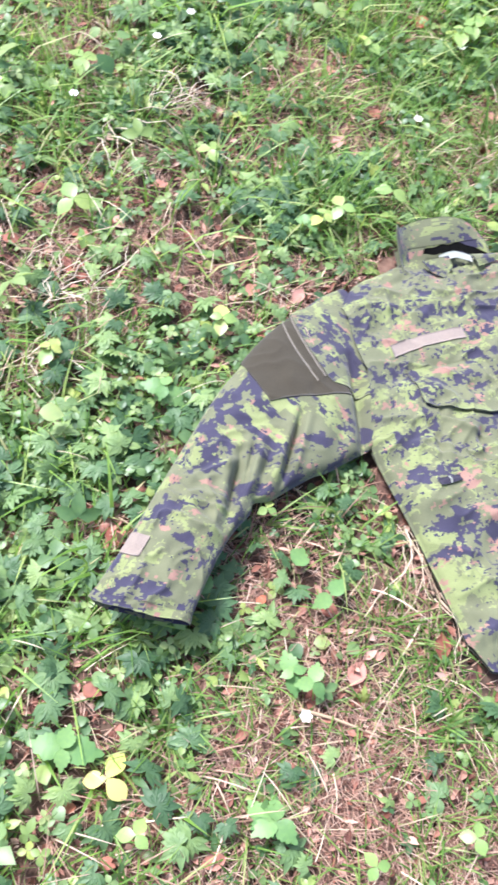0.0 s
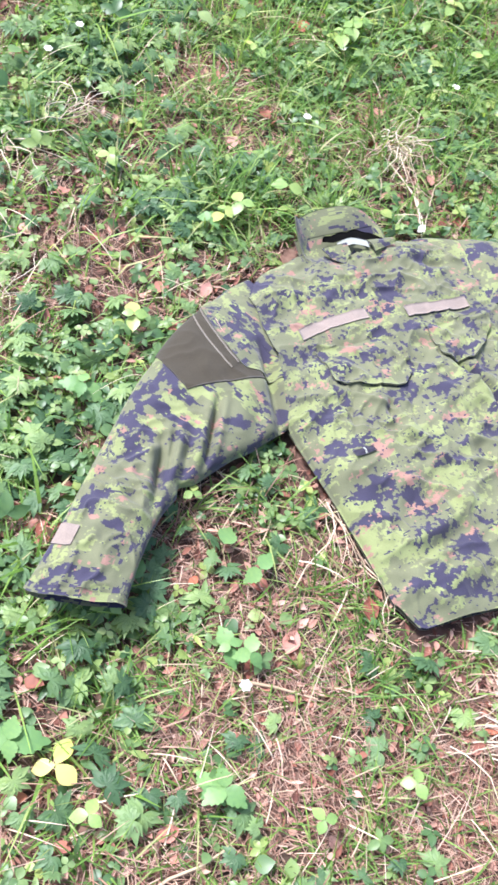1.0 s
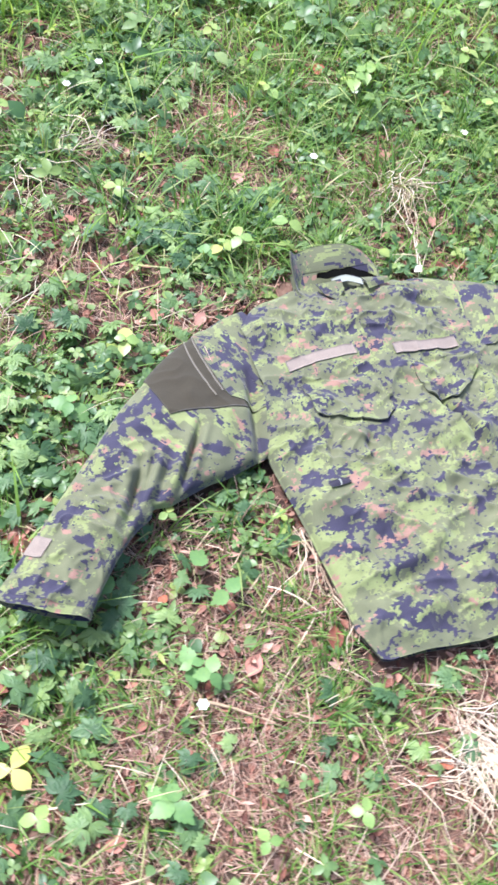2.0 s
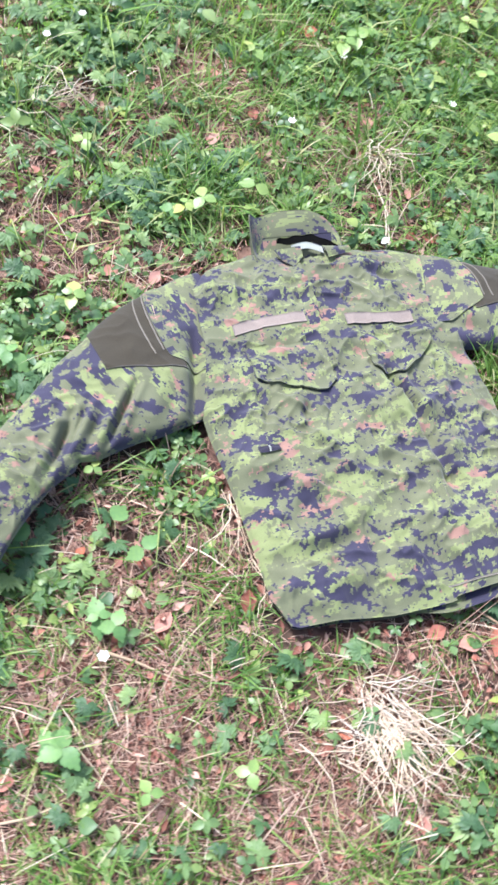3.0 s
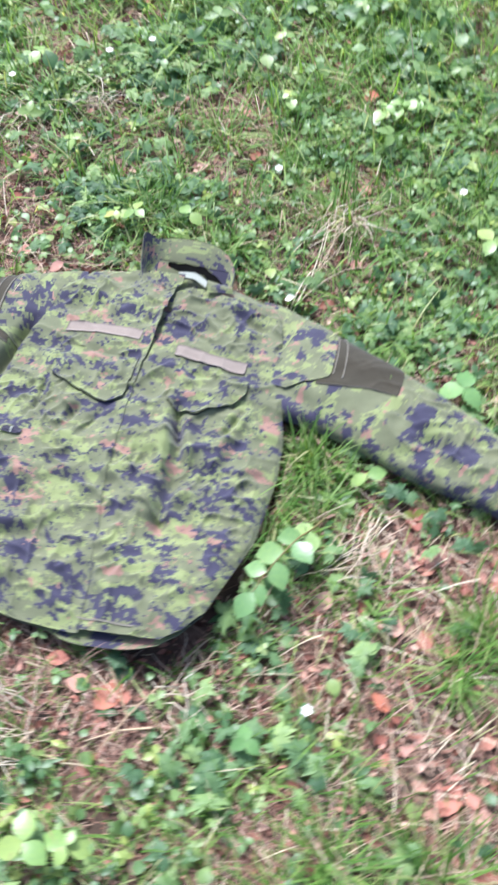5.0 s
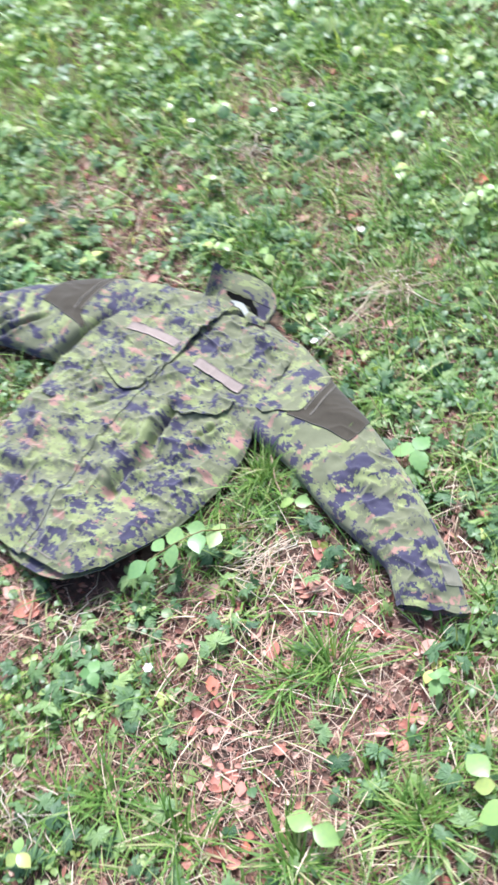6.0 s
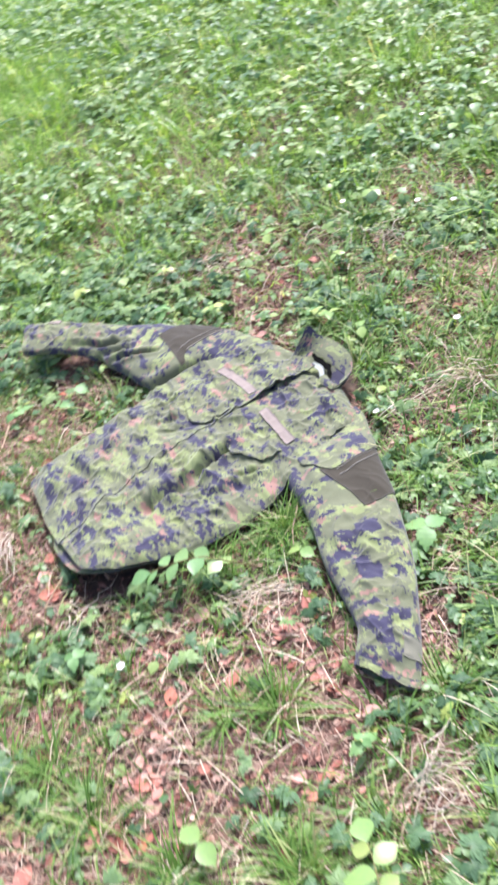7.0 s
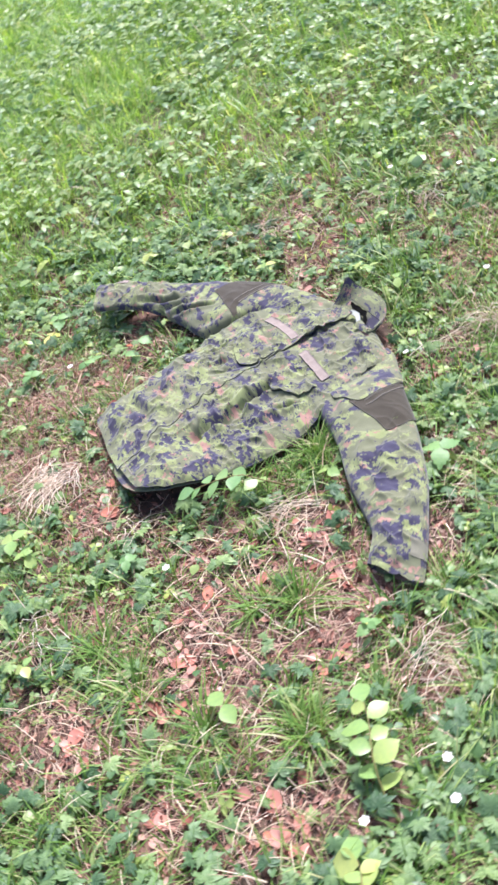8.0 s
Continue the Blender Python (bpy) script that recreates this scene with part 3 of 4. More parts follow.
def build_sleeve(side):
    sl = Sleeve(side)
    tube = sl.tube()
    left = side == "left"
    e0, e1 = (0.105, 0.155) if left else (0.068, 0.118)
    f0, f1 = (0.250, 0.300) if left else (0.200, 0.258)
    slope = e1 - e0
    sl.patch("shoulder_patch", e0 - 0.015, f0, 3, 104 if left else 106, 0.0025, KNIT, tube, "plain dark grey-olive stretch patch", shape=lambda b: (f1 - f0) * 0.6 * b, start=lambda b: slope * b, narrow=0.26)
    for shift in (0.003, 0.022):
        sl.patch("stitch_line", e0 + shift, e0 + shift + 0.0022, 6, 89, 0.0046, STITCH, tube, "pale grey stitching", nu=3, shape=lambda b: slope * b, start=lambda b: slope * b)
    sl.patch("shoulder_panel", 0.045, e0, 4, 118, 0.0050, CAMO, tube, "camouflage shoulder panel with a pointed end", True, nu=44, nv=56,
             shape=lambda b: slope * np.clip(b / 0.75, 0, 1) - 0.30 * np.clip(b - 0.78, 0, 1))
    end = sl.total
    if left:
        sl.patch("cuff_tab", end - 0.096, end - 0.052, 8, 62, 0.0024, OLIVE_TAPE, tube, "plain pale olive cuff tab", nu=20, nv=20)
    else:
        sl.patch("cuff_tab", end - 0.120, end - 0.082, 22, 62, 0.003, TAPE, tube, "faded grey-pink loop tape tab", nu=20, nv=20)
    sl.patch("cuff_hem", end - 0.016, end + 0.001, 4, 176, 0.0018, CAMO, tube, "turned camouflage cuff hem", True, nu=6, nv=60)


build_sleeve("right")
build_sleeve("left")


def flap(u0, u1, top, low, label):
    """A pocket flap; low gives its lower edge across."""
    a, b = np.linspace(0, 1, 30)[:, None], np.linspace(0, 1, 48)[None, :]
    u = u0 + (u1 - u0) * b + 0 * a
    t, l = np.interp(u, (u0, u1), top), np.interp(u, [p[0] for p in low], [p[1] for p in low])
    v = t + (l - t) * a
    z = body_height(u, v) + 0.006 + 0.004 * a ** 2 + 0.0006 * np.sin(u * 60) * a
    P = np.stack((u, v, z), -1)
    sheet("pocket_flap", P, CAMO, jacket, label, camo(u[:-1, :-1], v[:-1, :-1]), thick=0.0025)


flap(-0.160, -0.010, (0.535, 0.535), ((-0.160, 0.460), (-0.100, 0.434), (-0.052, 0.419), (-0.034, 0.419), (-0.010, 0.440)), "camouflage chest pocket flap with a pointed lower edge")
flap(0.070, 0.208, (0.530, 0.530), ((0.070, 0.456), (0.088, 0.443), (0.128, 0.437), (0.170, 0.462), (0.200, 0.490), (0.208, 0.502)), "camouflage chest pocket flap curling at its lower edge")


def tape(u0, u1, va, vb, bow, label):
    a, b = np.linspace(0, 1, 6)[:, None], np.linspace(0, 1, 40)[None, :]
    u = u0 + (u1 - u0) * b + 0 * a
    v = va + (vb - va) * b + bow * 4 * b * (1 - b) + 0.024 * (a - 0.5)
    P = np.stack((u, v, body_height(u, v) + 0.0052), -1)
    sheet("chest_tape", P, TAPE, jacket, label, thick=0.0010)


tape(-0.172, -0.025, 0.575, 0.588, 0.006, "faded pinkish grey loop tape strip")
tape(0.052, 0.192, 0.570, 0.563, 0.001, "faded pinkish grey loop tape strip")


def collar():
    """A stand collar, upright behind and lying open in front."""
    k, r = 130, 24
    ang = np.linspace(radians(-50), radians(230), k)[None, :]
    h = np.linspace(0, 1, r)[:, None]
    co, si = np.sign(np.cos(ang)) * np.abs(np.cos(ang)) ** 0.6, np.sin(ang)
    back = np.clip(si, 0, 1) ** 0.5
    frontness = np.clip(-si, 0, 1)
    horn = np.exp(-((ang - radians(165)) / 0.35) ** 2)
    low = np.clip(np.cos(ang), 0, 1)
    rise = 0.006 + 0.036 * np.clip(back, 0, 1) * (1 - 0.40 * low) + 0.036 * horn
    u = 0.014 + (0.086 + 0.008 * h) * co - 0.008 * h * horn
    v = 0.756 + (0.024 + 0.004 * h) * si - 0.016 * frontness + 0.052 * h * back * (1 - 0.10 * horn - 0.22 * low) + 0.016 * horn * h - 0.006 * h * frontness
    z = 0.026 + rise * h - 0.010 * h * h * (1 - horn) * back + 0.002 * np.sin(ang * 5 + h * 2) * h
    P = np.stack((u, v, z), -1)
    A, B = np.meshgrid(np.linspace(0, 0.08, r)[:-1], np.linspace(0, 0.42, k)[:-1], indexing="ij")
    sheet("collar", P[::-1], CAMO, jacket, "standing camouflage collar, open in front", camo(B * 0.8, A * 0.9, 97, False, 0.7), thick=0.003)
    # lining seen inside the neck, and the label in it
    a, b = np.linspace(-0.082, 0.108, 64)[None, :], np.linspace(0, 1, 24)[:, None]
    u = a + 0 * b
    v = 0.722 + 0.066 * b + 0 * a
    sheet("neck_lining", np.stack((u, v, 0.018 + 0.010 * b + 0.008 * np.clip(b * 3 - 2, 0, 1) + 0 * a), -1), CAMO, jacket, "camouflage lining inside the neck", camo(u[:-1, :-1] * 1.0, v[:-1, :-1], 55, False), thick=0.001)
    # a dark strip laid where the collar's foot is in shade
    a, b = np.linspace(-0.030, 0.092, 40)[None, :], np.linspace(0, 1, 6)[:, None]
    w = np.clip(np.sin((a + 0.030) / 0.122 * 3.1416), 0, 1) ** 0.5
    v = 0.771 - 0.026 * np.clip((a - 0.048) / 0.042, 0, 1) + (0.003 + 0.012 * w) * (b - 0.5) + 0.0015 * np.sin(a * 190)
    sheet("neck_shade_strip", np.stack((a + 0 * b, v, 0.0385 + 0.008 * b + 0 * a), -1), SHADE_CLOTH, jacket, "near-black strip standing in for the shade inside the collar", thick=0.001)
    a, b = np.linspace(-0.004, 0.060, 20)[None, :], np.linspace(0, 1, 8)[:, None]
    bow = np.sin((a + 0.004) / 0.064 * 3.1416)
    v = 0.745 + 0.014 * b + 0.005 * bow - 0.010 * np.clip((a - 0.03) / 0.03, 0, 1)
    sheet("size_label", np.stack((a + 0 * b, v, 0.0395 + 0.003 * b + 0.001 * bow), -1), LABEL, jacket, "blank white label sewn inside the collar", thick=0.001)
    # collar end turned over on the far side
    a, b = np.linspace(0, 1, 14)[:, None], np.linspace(0, 1, 20)[None, :]
    u = 0.060 + 0.052 * b + 0.006 * a
    v = 0.752 - 0.006 * b - 0.030 * a * (1 - 0.5 * b)
    sheet("collar_point", np.stack((u, v, 0.042 + 0.006 * np.sin(a * 3.1) + 0 * b), -1), CAMO, jacket, "camouflage collar end folded over", camo(u[:-1, :-1], v[:-1, :-1], 19, False), thick=0.0025)
    # front collar point
    a, b = np.linspace(0, 1, 20)[:, None], np.linspace(0, 1, 20)[None, :]
    u = -0.042 + 0.055 * b + 0.012 * a * (1 - b)
    v = 0.752 - 0.045 * a * (0.55 + 0.45 * (1 - np.abs(2 * b - 0.9))) + 0 * b
    z = 0.044 - 0.004 * a + 0.003 * b
    P = np.stack((u, v, z), -1)
    sheet("collar_point", P, CAMO, jacket, "camouflage collar point folded over", camo(u[:-1, :-1], v[:-1, :-1], 17, False), thick=0.0025)


collar()


def hem_seam():
    b = np.linspace(0, 1, 30)[None, :]
    a = np.linspace(0, 1, 3)[:, None]
    u = 0.06 + 0.10 * b + 0 * a
    v = 0.018 + 0.003 * a + 0 * b
    sheet("hem_edge", np.stack((u, v, body_height(u, v) + 0.003), -1), STITCH, jacket, "thin pale line along the hem", thick=0.001)


hem_seam()


def loop_tab():
    """A small dark fabric loop sewn to the front between two pale bars."""
    for name, u0, u1, mat, label in (("loop_tab", -0.196, -0.158, NAVY_TAPE, "dark navy fabric loop"), ("bar_tack", -0.178, -0.1755, LABEL, "pale bar tack")):
        a, b = np.linspace(0, 1, 5)[:, None], np.linspace(0, 1, 6)[None, :]
        u = u0 + (u1 - u0) * b + 0 * a
        v = 0.310 + 0.012 * a + 0 * b
        sheet(name, np.stack((u, v, body_height(u, v) + (0.0052 if name == "loop_tab" else 0.0064)), -1), mat, jacket, label, thick=0.001)


loop_tab()


# ---- plants: shapes ----
def leaf_shape(widths, length=1.0, fold=0.25, droop=0.3, teeth=0.0, pleat=0.0):
    """A leaf from base to tip along +x, folded at its midrib and pleated along its side veins; widths are half widths at even steps."""
    n = len(widths) + 1
    x = np.linspace(0, 1, n + 1)
    V, F = [], []
    for i, t in enumerate(x):
        V.append((t * length, 0, -droop * t * t * length))
    mids = list(range(n + 1))
    L, Rr = [], []
    for i, w in enumerate(widths):
        t = x[i + 1]
        back = teeth * (i % 2)
        for sgn, store in ((1, L), (-1, Rr)):
            store.append(len(V))
            V.append((t * length - back, sgn * w, -droop * t * t * length + fold * w + pleat * w * (1 if i % 2 else -1)))
    for side, flip in ((L, False), (Rr, True)):
        seq = [(0, side[0], 1)]
        for i in range(len(side) - 1):
            seq += [(mids[i + 1], side[i], side[i + 1]), (mids[i + 1], side[i + 1], mids[i + 2])]
        seq += [(mids[n - 1], side[-1], mids[n])]
        F += [(a, c, b) if flip else (a, b, c) for a, b, c in seq]
    return np.array(V, float), np.array(F)


def rot_z(V, a):
    c, s = math.cos(a), math.sin(a)
    return np.stack((V[:, 0] * c - V[:, 1] * s, V[:, 0] * s + V[:, 1] * c, V[:, 2]), -1)


def joined(pieces, stem=None):
    """Pieces that all start at the origin, joined there into one island."""
    V, F, off = [np.zeros((1, 3))], [], 1
    for pv, pf in pieces:
        m = np.where(np.arange(len(pv)) == 0, 0, np.arange(len(pv)) + off - 1)
        V.append(pv[1:])
        F.append(m[pf])
        off += len(pv) - 1
    if stem:
        V.append(np.array(((0.03, -0.03, -stem), (-0.03, 0.03, -stem))))
        F.append(np.array(((0, off, off + 1),)))
    return np.vstack(V), np.vstack(F)


def lobed(spread, lobes, far=False):
    """A palmate leaf of deeply cut leaflets."""
    out = []
    for main in spread:
        for da, ln in (((0, 1.0),) if far else lobes):
            v, f = leaf_shape((0.15, 0.19, 0.10) if not far else (0.30, 0.26), ln, 0.3, 0.28)
            out.append((rot_z(v, radians(main + da)), f))
    return joined(out, 0.9)


def trefoil(far=False):
    out = []
    for a in (0, 118, -118):
        v, f = leaf_shape((0.26, 0.36, 0.27) if not far else (0.34,), 0.9, 0.22, 0.2)
        out.append((rot_z(v, radians(a)), f))
    return joined(out, 0.9)


ANEMONE = lobed((-95, -35, 35, 95), ((-24, 0.72), (0, 1.0), (24, 0.75)))
ANEMONE_B = lobed((-80, 0, 80), ((-30, 0.7), (0, 1.0), (30, 0.7)))
TREFOIL = trefoil()
ROUND = joined([leaf_shape((0.30, 0.42, 0.40, 0.24), 1.0, 0.18, 0.25)], 0.7)
NARROW = joined([leaf_shape((0.12, 0.18, 0.12), 1.0, 0.3, 0.35)], 0.5)
PAIR = joined([(rot_z(v, radians(a)), f) for a, (v, f) in ((20, leaf_shape((0.2, 0.28, 0.2), 0.9)), (170, leaf_shape((0.2, 0.28, 0.2), 0.9)), (95, leaf_shape((0.16, 0.24, 0.16), 0.7)), (265, leaf_shape((0.16, 0.22, 0.14), 0.7)))], 0.8)
FAR_A, FAR_B = lobed((-75, 0, 75), (), True), trefoil(True)
CURLED = leaf_shape((0.22, 0.33, 0.30, 0.16), 1.0, 0.55, -0.3)


def blade(bend, n=4):
    V, F = [], []
    for i in range(n):
        t = i / n
        w = 0.5 * (1 - 0.75 * t ** 1.6)
        V += [(bend * t * t, -w, t * (1 - 0.35 * bend * t)), (bend * t * t, w, t * (1 - 0.35 * bend * t))]
    V.append((bend, 0, 1 - 0.35 * bend))
    for i in range(n - 1):
        a = 2 * i
        F += [(a, a + 1, a + 3), (a, a + 3, a + 2)]
    F.append((2 * n - 2, 2 * n - 1, 2 * n))
    return np.array(V, float), np.array(F)


def place(shape, xyz, yaw, tilt, scale, width=None):
    """Many copies of one shape: turned about z, leaned by tilt, scaled; width scales y apart."""
    V, F = shape
    n = len(xyz)
    S = scale[:, None]
    X, Y, Z = V[None, :, 0] * S, V[None, :, 1] * (S if width is None else width[:, None]), V[None, :, 2] * S
    c, s = np.cos(tilt)[:, None], np.sin(tilt)[:, None]
    X, Z = X * c + Z * s, -X * s + Z * c
    c, s = np.cos(yaw)[:, None], np.sin(yaw)[:, None]
    X, Y = X * c - Y * s, X * s + Y * c
    P = np.stack((X, Y, Z), -1) + xyz[:, None, :]
    T = F[None] + (np.arange(n) * len(V))[:, None, None]
    return P.reshape(-1, 3), T.reshape(-1, 3)


def stuff(name, label, category, mat, chunks):
    V, F, off = [], [], 0
    for v, f in chunks:
        V.append(v)
        F.append(f + off)
        off += len(v)
    ob = hang(name, mesh_from(name, np.vstack(V), np.vstack(F), mat))
    tagged(ob, label, category, kind="stuff")
    return ob


def points(n, x0, x1, y0, y1, keep=None, grow=0.0):
    x, y = RNG.uniform(x0, x1, n), RNG.uniform(y0, y1, n)
    ok = ~in_jacket(x, y, grow)
    if keep is not None:
        ok &= RNG.random(n) < keep(x, y)
    return x[ok], y[ok]


def sprinkle(shape, x, y, lo, hi, height, tilt=0.48, width=None):
    n = len(x)
    sc = RNG.uniform(lo, hi, n)
    z = ground_z(x, y) + RNG.uniform(height[0], height[1], n)
    return place(shape, np.stack((x, y, z), -1), RNG.uniform(0, 6.283, n), RNG.normal(0, tilt, n), sc, None if width is None else RNG.uniform(width[0], width[1], n))


NEAR = (-0.55, 2.45, -0.25, 2.35)


def near_only(x, y):
    return (x > NEAR[0]) & (x < NEAR[1]) & (y > NEAR[2]) & (y < NEAR[3])


def outer(x, y):
    """Rises from the trodden middle to the lush ground round it."""
    return np.clip(np.clip((0.30 - x) / 0.9, 0, 1) + np.clip((y - 1.6) / 0.7, 0, 1), 0, 1)


def far_keep(x, y):
    d = np.hypot(x - 0.9, y - 0.9)
    return np.where(near_only(x, y), 0.9 * outer(x, y), np.clip(1.75 - d / 4.6, 0.0, 1))


def green(x, y):
    return 1 - litter(x, y)


def leafy(x, y):
    """Where broad leaves outnumber grass."""
    side = np.exp(-((x - 0.05) / 0.3) ** 2) * 0.5 + np.exp(-((y - 1.65) / 0.4) ** 2) * 0.35
    return np.clip(0.34 + side + 1.6 * (fbm(x * 3.2, y * 3.2, 21) - 0.42), 0.05, 1) * (1 - 0.15 * np.clip((x - 1.1) / 0.6, 0, 1))


def herby(x, y):
    """Farther off, beds of herbs with grassy gaps between them."""
    return np.clip((fbm(x * 2.1, y * 2.1, 501) - 0.40) * 5.5, 0.10, 1) * np.where(near_only(x, y), 0.8, 0.9)


def build_cover():
    ch, cool = [], []
    for k, (shape, n, lo, hi, ht) in enumerate(((ANEMONE, 2500, 0.018, 0.036, (0.015, 0.042)), (ANEMONE_B, 2600, 0.016, 0.031, (0.010, 0.037)), (TREFOIL, 5000, 0.011, 0.022, (0.008, 0.035)),
                                 (ROUND, 2300, 0.014, 0.031, (0.008, 0.03)), (NARROW, 3400, 0.018, 0.038, (0.005, 0.025)), (PAIR, 3200, 0.013, 0.026, (0.01, 0.035)))):
        x, y = points(int(n * 3.3), *NEAR, lambda x, y: (0.11 + 0.89 * green(x, y) ** 1.4) * (1 - 0.45 * outer(x, y)) * leafy(x, y) * np.clip((fbm(x * 3.7, y * 3.7, 300 + 9 * k) - 0.36) * 4, 0.06, 1), 0.011)
        (cool if k < 2 else ch).append(sprinkle(shape, x, y, lo, hi, ht))
    x, y = points(150, -0.24, 0.30, 0.15, 1.05, None, 0.02)
    cool.append(sprinkle(ANEMONE, x, y, 0.024, 0.038, (0.025, 0.050), 0.35))
    x, y = points(460, 1.25, 2.45, 0.10, 1.40, lambda x, y: green(x, y) ** 2, 0.02)
    cool.append(sprinkle(ANEMONE, x, y, 0.022, 0.036, (0.025, 0.045), 0.35))
    stuff("ground_leaves", "low green woodland herbs with small trefoil leaves", "ground cover", HERB, ch)
    stuff("cut_leaves", "cool green deeply cut anemone leaves among grass", "ground cover", COOL, cool)
    ch = []
    for shape, n, lo, hi in ((FAR_A, 32000, 0.026, 0.052), (FAR_B, 26000, 0.022, 0.042), (ROUND, 15000, 0.022, 0.050)):
        x, y = points(n, -6.6, 5.0, -3.6, 6.0, lambda x, y: far_keep(x, y) * green(x, y) ** 1.3 * herby(x, y))
        ch.append(sprinkle(shape, x, y, lo, hi, (0.02, 0.07)))
    stuff("ground_leaves", "dense green woodland herbs farther off", "ground cover", HERB, ch)
    # pale young leaves standing in loose clumps
    ch = []
    for shape, n, lo, hi, box in ((ROUND, 30000, 0.020, 0.040, (-6.6, 3.0, -3.6, 6.0)), (FAR_A, 34000, 0.022, 0.042, (-6.6, 3.0, -3.6, 6.0)), (TREFOIL, 2600, 0.010, 0.018, NEAR)):
        x, y = points(n, *box, lambda x, y: np.where(near_only(x, y), 0.30 * outer(x, y) ** 2 if box != NEAR else 0.8, far_keep(x, y) * np.clip((1.9 - x) / 0.8, 0, 1)) * green(x, y) * np.clip((fbm(x * 2.3, y * 2.3, 440) - 0.44) * 6, 0.04, 1), 0.02)
        ch.append(sprinkle(shape, x, y, lo, hi, (0.035, 0.085) if box != NEAR else (0.02, 0.045)))
    stuff("young_leaves", "pale green young leaves in loose clumps", "ground cover", PALE_GREEN, ch)


def tufts(n, per, box, keep, length, width, spread=0.018, lean=0.45, grow=0.004, steps=4):
    cx, cy = points(n, *box, keep, grow)
    x = np.repeat(cx, per) + RNG.normal(0, spread, len(cx) * per)
    y = np.repeat(cy, per) + RNG.normal(0, spread, len(cx) * per)
    ox, oy = x - np.repeat(cx, per), y - np.repeat(cy, per)
    big = np.repeat(RNG.uniform(0.7, 1.25, len(cx)), per)
    yaw = np.arctan2(oy, ox) + RNG.normal(0, 0.7, len(x))
    ok = ~in_jacket(x + 0.01 * np.cos(yaw), y + 0.01 * np.sin(yaw), grow)
    x, y, yaw, big = x[ok], y[ok], yaw[ok], big[ok]
    m = len(x)
    z = ground_z(x, y) - 0.003
    ln = RNG.uniform(*length, m) * big
    close = in_jacket(x + 0.04 * np.cos(yaw), y + 0.04 * np.sin(yaw), 0.0)
    ln = np.where(close, ln * 0.55, ln)
    tl = np.abs(RNG.normal(0.15, lean, m)).clip(0, 1.45)
    pick, out = RNG.integers(0, 3, m), []
    for k, b in enumerate((0.25, 0.6, 0.95)):
        i = pick == k
        out.append(place(blade(b, steps), np.stack((x[i], y[i], z[i]), -1), yaw[i], tl[i], ln[i], RNG.uniform(*width, i.sum())))
    return out


def build_grass():
    ch = tufts(12500, 8, NEAR, lambda x, y: (0.15 + 0.85 * green(x, y) ** 1.2) * np.clip(1.3 - leafy(x, y), 0.3, 1) * (1 - 0.50 * np.clip((x - 1.0) / 0.5, 0, 1)), (0.03, 0.080), (0.0018, 0.0038), 0.018, 0.7)
    ch += tufts(4200, 15, NEAR, lambda x, y: np.clip(1.1 - leafy(x, y), 0.05, 1) * green(x, y) ** 0.6 * np.clip((fbm(x * 5, y * 5, 77) - 0.38) * 4, 0.05, 1), (0.04, 0.10), (0.0022, 0.0046), 0.016, 0.75)
    ch += tufts(950, 16, (-0.60, 1.70, 1.25, 2.30), lambda x, y: (0.35 + 0.65 * green(x, y)) * np.clip((fbm(x * 4, y * 4, 61) - 0.42) * 5, 0.08, 0.9), (0.05, 0.13), (0.0026, 0.0056), 0.020, 0.6)
    ch += tufts(210, 24, (1.32, 2.45, 0.05, 1.45), lambda x, y: green(x, y) * np.clip((fbm(x * 6, y * 6, 62) - 0.36) * 5, 0.05, 0.95), (0.045, 0.10), (0.0032, 0.0068), 0.016, 0.7)
    ch += tufts(26, 18, (1.08, 1.22, 0.74, 1.02), lambda x, y: 1.0 + 0 * x, (0.06, 0.11), (0.0022, 0.0045), 0.014, 0.45)
    ch += tufts(900, 9, (0.0, 1.3, -0.2, 0.75), lambda x, y: np.clip((fbm(x * 6, y * 6, 63) - 0.42) * 5, 0.03, 0.7), (0.03, 0.065), (0.0018, 0.0036), 0.020, 0.8)
    ch += tufts(520, 34, NEAR, lambda x, y: green(x, y) ** 1.5 * np.clip((fbm(x * 4.2, y * 4.2, 91) - 0.40) * 5, 0.04, 1), (0.040, 0.095), (0.0020, 0.0040), 0.011, 0.85)
    for tx, ty, n in ((1.548, 0.826, 3), (1.517, 0.756, 2), (1.663, 0.489, 3), (1.860, 0.828, 3), (1.499, 0.403, 2), (1.56, 0.86, 2), (1.10, 0.93, 2), (0.24, 0.33, 1), (1.78, 0.60, 3), (1.62, 1.16, 2), (1.90, 1.15, 2)):
        ch += tufts(n, 40, (tx - 0.03, tx + 0.03, ty - 0.03, ty + 0.03), lambda x, y: 1.0 + 0 * x, (0.06, 0.13), (0.0026, 0.0054), 0.010, 0.85)
    stuff("grass", "short green grass in loose tufts", "grass", GRASS, ch)
    ch = tufts(46000, 9, (-6.6, 5.0, -3.6, 6.0), far_keep, (0.06, 0.15), (0.0030, 0.0060), 0.035, 0.85, steps=2)
    ch += tufts(7000, 16, (-6.0, 3.0, -2.6, 5.5), lambda x, y: np.where(near_only(x, y), 0.2, 1.0) * far_keep(x, y) * np.clip(1.25 - herby(x, y), 0, 1) ** 2 * np.clip((fbm(x * 5.5, y * 5.5, 511) - 0.36) * 5, 0.02, 1), (0.10, 0.22), (0.0036, 0.0075), 0.030, 0.42, steps=3)
    stuff("grass", "bright green glade grass farther off, lightened in colour for glare", "grass", LIT_GRASS, ch)


